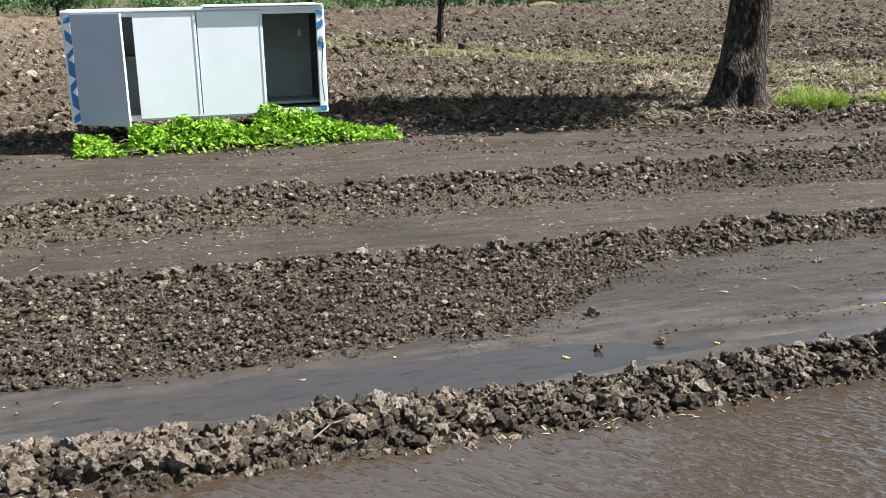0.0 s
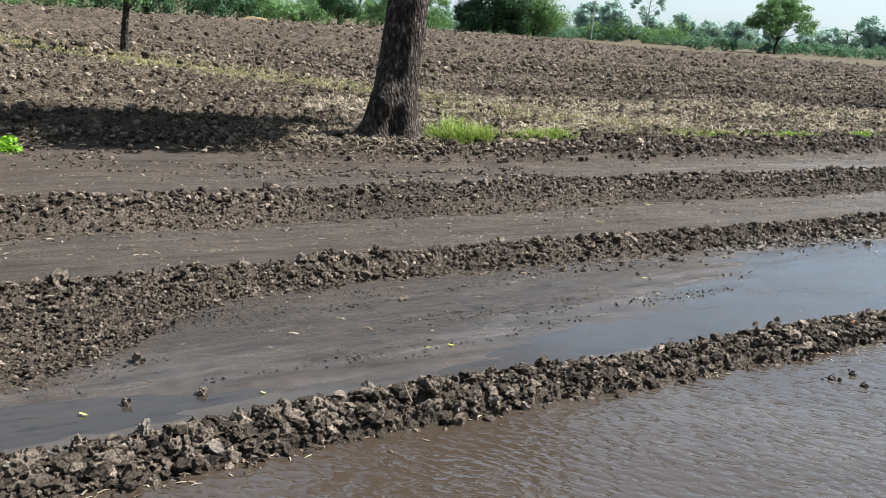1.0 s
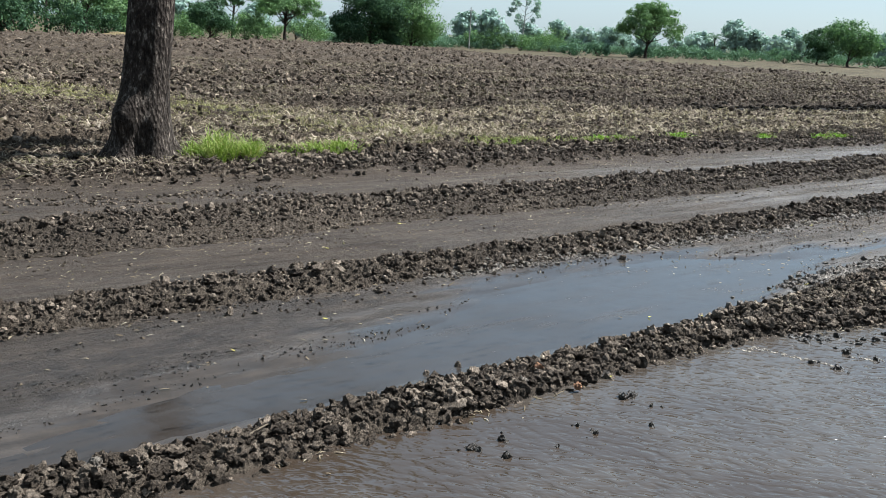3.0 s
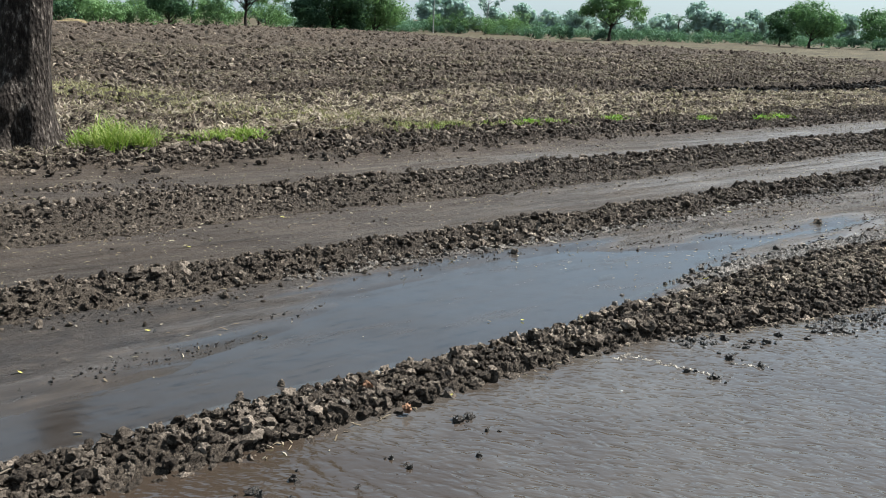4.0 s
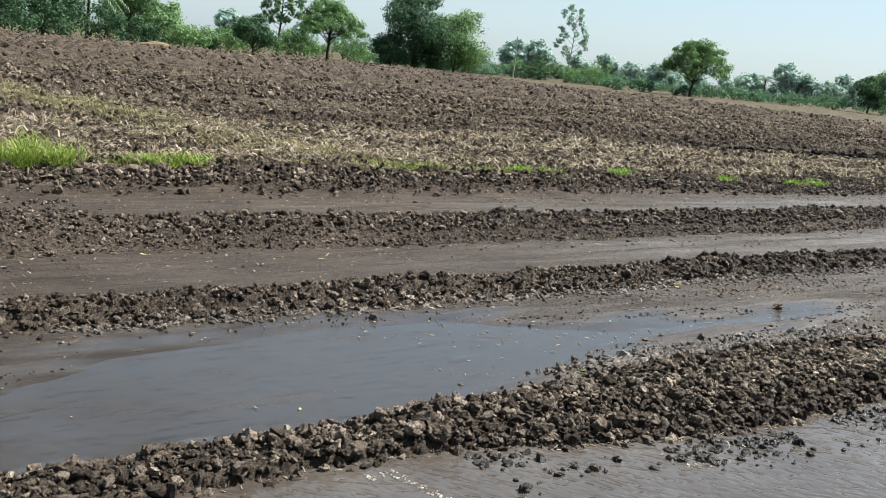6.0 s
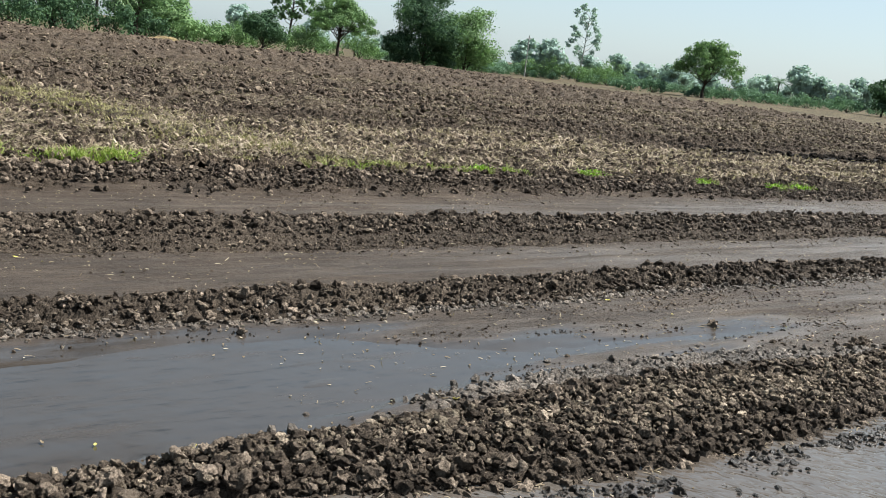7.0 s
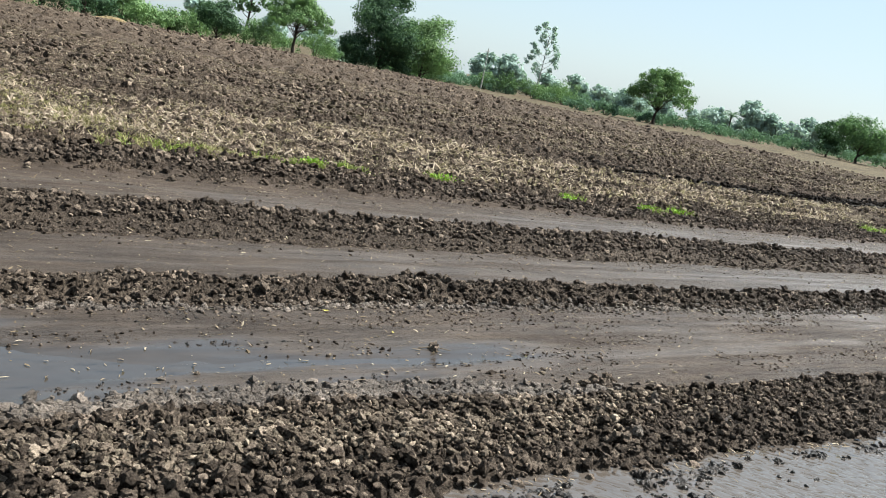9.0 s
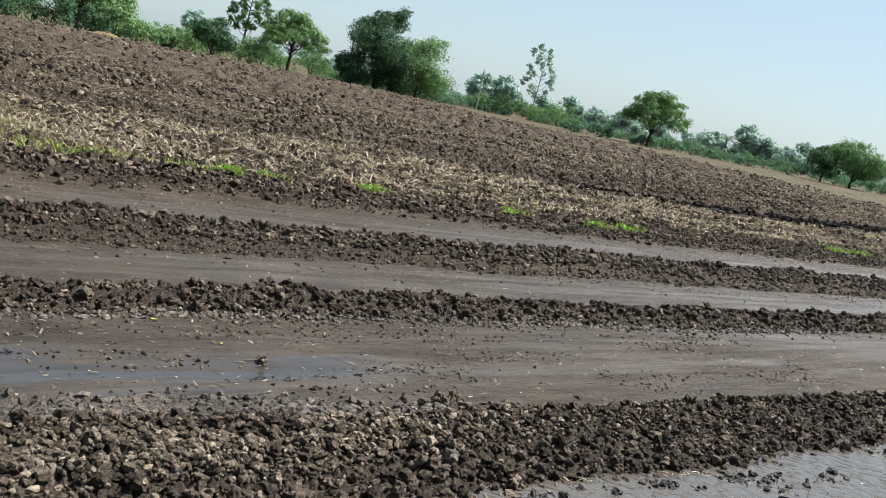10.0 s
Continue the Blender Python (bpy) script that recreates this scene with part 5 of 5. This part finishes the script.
for label, *spec in (("broad green tree with a thick trunk at the field edge", 148.8, 80.8, 7.9, 10.2, M_LEAF_MID, "round", 0.16, 8000, 0.22, 0.0, 24),
                     ("dark green tree in the scrub at the field edge", 154.2, 89.2, 6.6, 6.4, M_LEAF_DARK, "round", 0.10, 3500, 0.24, 0.0, 25),
                     ("broad green tree in the scrub at the field edge", 161.6, 76.0, 7.0, 8.6, M_LEAF_MID, "round", 0.10, 4500, 0.24, 0.0, 26),
                     ("dense green tree behind the field", 27.8, 150.2, 8.8, 11.7, M_LEAF_MID, "round", 0.06, 4500, 0.30, 0.0, 27),
                     ("dark green tree behind the bushes", 48.0, 138.0, 7.0, 8.0, M_LEAF_DARK, "round", 0.06, 3500, 0.28, 0.0, 28),
                     ("pale green tree behind the field", -18.4, 120.9, 6.2, 7.8, M_LEAF_LIGHT, "round", 0.08, 3500, 0.26, 0.0, 29),
                     ("dark green tree behind the field", -12.3, 128.7, 6.6, 7.8, M_LEAF_DARK, "round", 0.08, 3500, 0.26, 0.0, 30)):
    tree("broad_tree", label, *spec)


def palm(x, y, tall, reach, seed, label, mat):
    rnd = random.Random(seed)
    top = tagged(new("palm_tree"), label, "tree")
    top.matrix_world = pose(x, y, float(height(x, y)) - 0.05)
    bm = bmesh.new()
    tube(bm, [Vector((0, 0, 0)), Vector((0.1, 0, tall * 0.5)), Vector((0.05, 0, tall))], [0.2, 0.15, 0.14], 8)
    part("trunk", bm, M_BARK, top)
    for k in range(34):
        a, e = k * 2.4, rnd.uniform(-0.5, 1.3)
        bm = bmesh.new()
        prev = Vector((0.05, 0, tall))
        side = Vector((-math.sin(a), math.cos(a), 0))
        for i in range(1, 15):
            s = i / 14
            q = reach * s
            p = Vector((0.05 + math.cos(a) * q * math.cos(e), math.sin(a) * q * math.cos(e), tall + q * math.sin(e) - reach * 0.55 * s * s))
            for sg in (-1, 1):
                tip = p + side * sg * 0.13 * reach * (1 - 0.6 * s) + Vector((0, 0, -0.1 * reach))
                bm.faces.new([bm.verts.new(v) for v in (prev, prev.lerp(p, 0.45), tip)])
            prev = p
        part("frond", bm, mat, top)
    return top


palm(34.3, 106.0, 6.2, 4.2, 5, "date palm with drooping fronds at the field edge", M_LEAF_PALM)
palm(188.5, 135.0, 4.6, 3.0, 6, "distant palm tree above the scrub", M_HEDGE_HAZE)

# far trees, smaller with distance, in two looks, haze put into leaf colours
far_dark = tree("far_tree", "distant rounded tree, its green greyed for haze", 142.9, 166.8, 8.4, 7.6, M_LEAF_HAZE, "round", 0.06, 1800, 0.50, 0, 41)
far_pale = tree("far_tree", "distant broad tree with haze in its blue-green leaf colour", 131.0, 171.0, 6.3, 7.6, M_LEAF_HAZE_PALE, "round", 0.05, 1700, 0.50, 0, 42)
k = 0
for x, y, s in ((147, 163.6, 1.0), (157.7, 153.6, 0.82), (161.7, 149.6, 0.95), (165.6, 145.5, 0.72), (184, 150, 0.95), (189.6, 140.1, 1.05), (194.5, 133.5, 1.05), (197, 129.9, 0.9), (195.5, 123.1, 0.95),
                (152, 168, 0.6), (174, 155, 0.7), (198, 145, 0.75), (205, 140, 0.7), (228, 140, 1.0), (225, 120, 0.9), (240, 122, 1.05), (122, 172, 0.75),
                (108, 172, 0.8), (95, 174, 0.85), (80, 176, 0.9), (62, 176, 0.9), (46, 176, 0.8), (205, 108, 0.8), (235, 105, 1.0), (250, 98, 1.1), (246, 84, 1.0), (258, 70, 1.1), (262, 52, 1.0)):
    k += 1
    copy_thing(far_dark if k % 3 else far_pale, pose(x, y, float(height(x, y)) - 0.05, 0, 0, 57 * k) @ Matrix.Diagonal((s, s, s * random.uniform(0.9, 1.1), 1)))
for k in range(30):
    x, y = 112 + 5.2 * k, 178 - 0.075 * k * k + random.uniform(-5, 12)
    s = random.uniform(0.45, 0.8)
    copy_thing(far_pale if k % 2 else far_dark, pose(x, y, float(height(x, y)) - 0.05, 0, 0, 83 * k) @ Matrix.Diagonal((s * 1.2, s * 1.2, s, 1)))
# low hedge past the lone tree
for k, (x, y, tall, wide, mat) in enumerate(((128.1, 148.4, 2.9, 6.4, M_LEAF_LIGHT), (129.2, 142.7, 3.5, 6.0, M_LEAF_LIGHT), (132.7, 139.2, 3.7, 6.9, M_LEAF_LIGHT), (135.9, 134.2, 4.1, 6.9, M_LEAF_LIGHT),
                                             (119.5, 152.1, 2.9, 7.5, M_LEAF_MID), (111.7, 148.2, 3.5, 7.5, M_LEAF_MID), (104.8, 140.4, 2.9, 6.9, M_LEAF_MID), (144.8, 146.2, 3.1, 7.5, M_LEAF_MID),
                                             (113.9, 107.3, 2.0, 5.6, M_HEDGE_HAZE), (118.2, 105.8, 1.9, 4.8, M_HEDGE_HAZE), (125.5, 103.0, 1.4, 5.1, M_HEDGE_HAZE), (132.7, 103.7, 1.9, 6.4, M_HEDGE_HAZE),
                                             (137.8, 103.2, 2.0, 7.0, M_HEDGE_HAZE), (142.3, 102.2, 1.9, 7.0, M_HEDGE_HAZE), (146.5, 98.2, 1.9, 7.0, M_HEDGE_HAZE), (150.1, 92.8, 2.2, 7.2, M_HEDGE_HAZE),
                                             (154.5, 87.0, 2.2, 7.2, M_HEDGE_HAZE), (157.4, 80.5, 2.2, 7.2, M_HEDGE_HAZE), (158.8, 72.5, 2.0, 6.7, M_HEDGE_HAZE), (160.3, 65.2, 2.0, 6.7, M_HEDGE_HAZE))):
    bush(x, y, tall, wide, mat, 100 + k)
# bushes under the trees in the middle
for k, (x, y, tall, wide, mat) in enumerate(((62.1, 134.5, 3.1, 6.4, M_LEAF_LIGHT), (71.9, 134.5, 3.7, 6.9, M_LEAF_LIGHT), (82.4, 134.5, 3.9, 7.3, M_LEAF_LIGHT), (75.6, 138.4, 4.5, 6.9, M_LEAF_LIGHT),
                                             (68.8, 138.4, 3.5, 6.9, M_LEAF_LIGHT), (91.2, 124.0, 2.3, 4.3, M_LEAF_DARK), (99.0, 130.7, 3.1, 5.6, M_LEAF_LIGHT), (46.2, 110.0, 2.3, 5.7, M_LEAF_LIGHT))):
    bush(x, y, tall, wide, mat, 120 + k)
# bushes round the palm and behind the kiosk
for k, (x, y, tall, wide, mat) in enumerate(((35.5, 104.0, 3.2, 6.1, M_LEAF_DARK), (30.7, 103.0, 3.3, 6.6, M_LEAF_DARK), (26.0, 102.0, 3.0, 6.6, M_LEAF_DARK), (40.5, 106.5, 2.6, 5.0, M_LEAF_DARK),
                                             (20.5, 103.0, 2.6, 6.0, M_LEAF_MID), (14.0, 103.0, 2.2, 6.0, M_LEAF_LIGHT), (7.0, 103.0, 2.0, 6.0, M_LEAF_MID), (0.0, 102.0, 2.2, 6.0, M_LEAF_LIGHT),
                                             (23.9, 128.7, 4.7, 8.6, M_LEAF_LIGHT), (18.1, 130.7, 3.9, 8.6, M_LEAF_MID), (10.3, 132.6, 4.3, 9.4, M_LEAF_MID), (0.5, 132.6, 4.7, 9.9, M_LEAF_MID),
                                             (-7.3, 126.8, 3.9, 8.6, M_LEAF_LIGHT), (-24.8, 117.0, 3.9, 8.6, M_LEAF_LIGHT))):
    bush(x, y, tall, wide, mat, 128 + k)

# a second, thicker row of growth behind
hedge = bush(-32.0, 144.0, 6.2, 13.0, M_LEAF_MID, 300, "thick green scrub behind the field", 1700, 0.43)
hedge_light = bush(-16.0, 146.0, 5.8, 13.0, M_LEAF_LIGHT, 301, "thick bright green scrub behind the field", 1700, 0.43)
scrub = bush(118.0, 158.0, 3.6, 9.0, M_HEDGE_HAZE, 302, "low scrub along the field edge, tinted blue-green for haze", 1200, 0.36)
for k in range(28):
    x, y = -42 + 5.8 * k + random.uniform(-2, 2), 148 + random.uniform(-4, 8)
    s = random.uniform(0.42, 0.66) * (1.0 if x < 85 else 0.8)
    copy_thing(random.choice((hedge, hedge, hedge_light)), pose(x, y, float(height(x, y)) - 0.05, 0, 0, random.uniform(0, 360)) @ Matrix.Diagonal((s, s, s, 1)))
for k in range(64):
    f = k / 63
    x, y = 108 + 82 * f + random.uniform(-3, 3), 150 - 95 * f * f + random.uniform(-3, 12)
    s = random.uniform(0.35, 0.7) * (1 - 0.45 * f)
    copy_thing(scrub, pose(x, y, float(height(x, y)) - 0.05, 0, 0, random.uniform(0, 360)) @ Matrix.Diagonal((s, s, s, 1)))

# straw heap at the far edge of the field
bm = bmesh.new()
bmesh.ops.create_uvsphere(bm, u_segments=28, v_segments=14, radius=1)
for v in bm.verts:
    q = 1 + 0.22 * noise.noise(v.co * 1.7) + 0.10 * noise.noise(v.co * 6)
    v.co = Vector((v.co.x * 2.1 * q, v.co.y * 1.3 * q, max(v.co.z, -0.05) * 0.52 * q))
m = bpy.data.meshes.new("straw_heap")
bm.to_mesh(m)
bm.free()
m.materials.append(M_HEAP)
heap = tagged(new("straw_heap", m), "low heap of yellow straw at the far field edge", "straw heap")
heap.matrix_world = pose(40.3, 102.0, float(height(40.3, 102.0)) + 0.10, 0, 0, 20)

# power pole
pole = tagged(new("power_pole"), "thin grey concrete power pole at the field edge", "pole")
pole.matrix_world = pose(120.5, 139.9, float(height(120.5, 139.9)) - 0.1)
bm = bmesh.new()
tube(bm, [Vector((0, 0, 0)), Vector((0.04, 0, 7.6))], [0.11, 0.08], 8)
part("shaft", bm, M_CONCRETE, pole)
part("crossarm", box(-0.55, 0.55, -0.05, 0.05, 7.0, 7.1), M_CONCRETE, pole)

# ---- lumps and leaves on the mud ----
LUMPS = [(m, bpy.data.meshes.new("clod")) for m in SHAPES]
for (v, f), m in LUMPS:
    m.from_pydata(v.tolist(), [], f.tolist())
    m.materials.append(M_CLOD)


DRY_LUMPS = [m.copy() for _, m in LUMPS]
for m in DRY_LUMPS:
    m.materials[0] = M_DRY_CLOD
for k in range(280):
    x = -0.7 + 9.5 * random.random() ** 1.3
    foot, crest, back, _ = bund_a(np.float64(x), 0)
    y = float(foot + (back - foot) * random.uniform(0.25, 0.95))
    r = random.uniform(0.016, 0.027) * (1.0 + 0.5 * max(0.0, 1 - x / 4.5))
    ob = new("clod", DRY_LUMPS[k % len(LUMPS)] if x < 3.6 and random.random() < 0.22 else LUMPS[k % len(LUMPS)][1])
    ob.parent = bund_1
    ob.matrix_basis = pose(x, y, float(height(x, y)) + 0.6 * r, random.uniform(0, 360), random.uniform(0, 360), random.uniform(0, 360)) @ Matrix.Diagonal((r * random.uniform(0.8, 1.25), r, r * 0.85, 1))


@functools.lru_cache(None)
def tinted(data, mat):
    m = data.copy()
    m.materials[0] = mat
    return m


def lump(name, label, x, y, r, z=None, mat=None, group=""):
    ob = new(name, random.choice(LUMPS)[1])
    if mat:
        ob.data = tinted(ob.data, mat)
    zz = float(height(x, y)) if z is None else z
    ob.matrix_world = pose(x, y, zz + 0.25 * r, random.uniform(0, 360), random.uniform(0, 360), random.uniform(0, 360)) @ Matrix.Diagonal((r * random.uniform(0.8, 1.3), r, r * 0.8, 1))
    return tagged(ob, label, "clod", group)


for x, y, r in ((4.62, 2.58, 0.030), (4.77, 2.58, 0.026), (4.68, 2.46, 0.026), (5.58, 2.63, 0.028), (5.13, 2.43, 0.018), (5.38, 2.36, 0.016), (4.9, 2.42, 0.012),
                (5.52, 2.63, 0.03), (5.55, 2.5, 0.016), (5.12, 2.52, 0.014), (7.03, 2.44, 0.034), (7.07, 2.3, 0.022), (6.76, 2.33, 0.03), (6.72, 2.45, 0.02), (7.8, 2.4, 0.03), (7.9, 2.36, 0.035),
                (7.55, 2.5, 0.025), (8.45, 2.3, 0.03), (10.55, 2.40, 0.045), (10.15, 2.3, 0.03), (10.5, 2.33, 0.045), (11.15, 2.36, 0.03), (11.45, 2.36, 0.03), (11.3, 2.42, 0.025), (12.55, 2.32, 0.03)):
    for j in range(3):
        lump("mud_lump", "dark wet mud lump standing out of the flood water", x + 0.035 * j * random.uniform(-1, 1), y + 0.03 * j * random.uniform(-1, 1), r * (0.75 - 0.22 * j), FLOOD_Z - 0.30 * r, M_WET_CLOD, "lumps in the flood water")
for x, y, r in ((1.68, 4.88, 0.055), (4.62, 4.56, 0.022), (5.58, 4.55, 0.024), (3.33, 4.33, 0.02), (5.0, 3.35, 0.014), (1.8, 3.9, 0.03), (1.66, 3.53, 0.022), (1.95, 3.52, 0.02), (7.67, 4.5, 0.022), (5.2, 3.36, 0.018), (10.6, 3.95, 0.03)):
    lump("clod", "single dark soil clod lying on the mud", x, y, r, None, None, "single clods on the mud")


# brick bits and pale stones
for x, y, r in ((5.39, 3.02, 0.022), (5.40, 2.79, 0.018)):
    tagged(lump("brick_piece", "small broken piece of reddish brick on the bund", x, y, r, max(float(height(x, y)), FLOOD_Z) + 0.02, M_BRICKBIT), category="brick piece")
for x, y, r in ((5.23, 2.96, 0.022), (5.02, 3.05, 0.025), (10.80, 2.69, 0.03), (11.27, 2.98, 0.032), (13.19, 2.77, 0.035), (8.62, 3.02, 0.02), (9.35, 3.1, 0.022)):
    tagged(lump("pale_stone", "pale grey flat stone lying among dark clods", x, y, r, float(height(x, y)) + 0.015, M_DRY_CLOD, "pale stones on the bund"), category="stone")
for k in range(9):
    x, y = 11.05 + 0.36 * random.random(), 3.36 + random.uniform(-0.05, 0.05)
    lump("clod", "dark crumbled clod in a clump on the mud bed", x, y, random.uniform(0.014, 0.03), None, None, "clump of clods on the bed")

# fallen leaves
LEAF = bpy.data.meshes.new("fallen_leaf")
LEAF.from_pydata([(-0.5, 0, 0.02), (-0.2, -0.22, 0.10), (0.25, -0.16, 0.06), (0.55, 0, 0.14), (0.22, 0.17, 0.08), (-0.2, 0.2, 0.05), (0.0, 0, 0.0)], [], [(0, 1, 6), (1, 2, 6), (2, 3, 6), (3, 4, 6), (4, 5, 6), (5, 0, 6)])
LEAF.materials.append(M_YELLOW)
LEAF_PALE = LEAF.copy()
LEAF_PALE.materials[0] = M_LITTER
for k, (x, y) in enumerate(((5.65, 2.83), (4.83, 2.85), (7.42, 4.23), (8.19, 3.37), (7.81, 3.19), (7.42, 3.20), (6.98, 3.30), (6.67, 3.43), (6.51, 3.51), (3.05, 3.61), (3.18, 3.61), (2.85, 4.15), (3.34, 4.34),
                            (5.01, 4.24), (6.11, 8.27), (4.37, 4.02), (1.36, 2.77), (0.72, 2.80), (1.49, 3.48), (2.17, 3.43), (10.60, 3.91), (10.29, 4.58), (10.50, 4.20), (12.54, 3.92), (5.93, 5.70), (6.96, 6.25))):
    pale = k % 3 == 2
    ob = new("fallen_leaf", LEAF_PALE if pale else LEAF)
    s = random.uniform(0.022, 0.042)
    z = max(float(height(x, y)), POND_Z if 3.25 < y < 4.6 else FLOOD_Z if y < 2.84 else -1)
    ob.matrix_world = pose(x, y, z + 0.006, random.uniform(-15, 15), random.uniform(-15, 15), random.uniform(0, 360)) @ Matrix.Diagonal((s, s, s, 1))
    tagged(ob, "pale dry fallen leaf on the mud" if pale else "small yellow fallen leaf on the mud", "leaf", "fallen leaves")

# straw stalks
for x, y, a in ((9.88, 3.54, 6), (0.42, 2.93, 40), (10.6, 3.94, -20), (4.05, 3.1, 12), (7.2, 3.05, -50), (2.6, 3.02, 70)):
    bm = bmesh.new()
    tube(bm, [Vector((-0.09, 0, 0)), Vector((0.0, 0.006, 0.012)), Vector((0.09, 0, 0.002))], [0.0035, 0.003, 0.002], 5)
    m = bpy.data.meshes.new("straw_stalk")
    bm.to_mesh(m)
    bm.free()
    m.materials.append(M_STRAW)
    ob = new("straw_stalk", m)
    ob.matrix_world = pose(x, y, float(height(x, y)) + (0.03 if y < 3.2 else 0.004), 0, 0, a)
    tagged(ob, "dry pale straw stalk lying on the soil", "straw", "loose straw stalks")

# foam drifting against the lumps in the water
for way in (((6.56, 2.74), (6.68, 2.75), (6.70, 2.61), (6.75, 2.46), (6.79, 2.33)), ((7.0, 2.38), (7.09, 2.27)), ((7.78, 2.36), (7.86, 2.31), (7.98, 2.33))):
    bm = bmesh.new()
    for (x0, y0), (x1, y1) in zip(way, way[1:]):
        n = max(4, int(math.hypot(x1 - x0, y1 - y0) / 0.0022))
        for i in range(n):
            f, r = i / n, random.uniform(0.003, 0.0085) * (0.7 + 0.3 * math.sin(23 * i / n + 3 * x0))
            if random.random() < 0.25:
                continue
            v = bmesh.ops.create_icosphere(bm, subdivisions=1, radius=r)["verts"]
            bmesh.ops.scale(bm, vec=(1, 1, 0.35), verts=v)
            bmesh.ops.translate(bm, vec=(x0 + (x1 - x0) * f + 0.014 * math.sin(13 * f + 5 * x0) + random.gauss(0, 0.006), y0 + (y1 - y0) * f + 0.012 * math.sin(17 * f) + random.gauss(0, 0.007), 0), verts=v)
    m = bpy.data.meshes.new("foam")
    bm.to_mesh(m)
    bm.free()
    m.materials.append(M_FOAM)
    ob = new("foam_streak", m)
    ob.matrix_world = pose(0, 0, FLOOD_Z + 0.001)
    tagged(ob, "thin streak of pale foam on the brown water", "foam", kind="stuff")
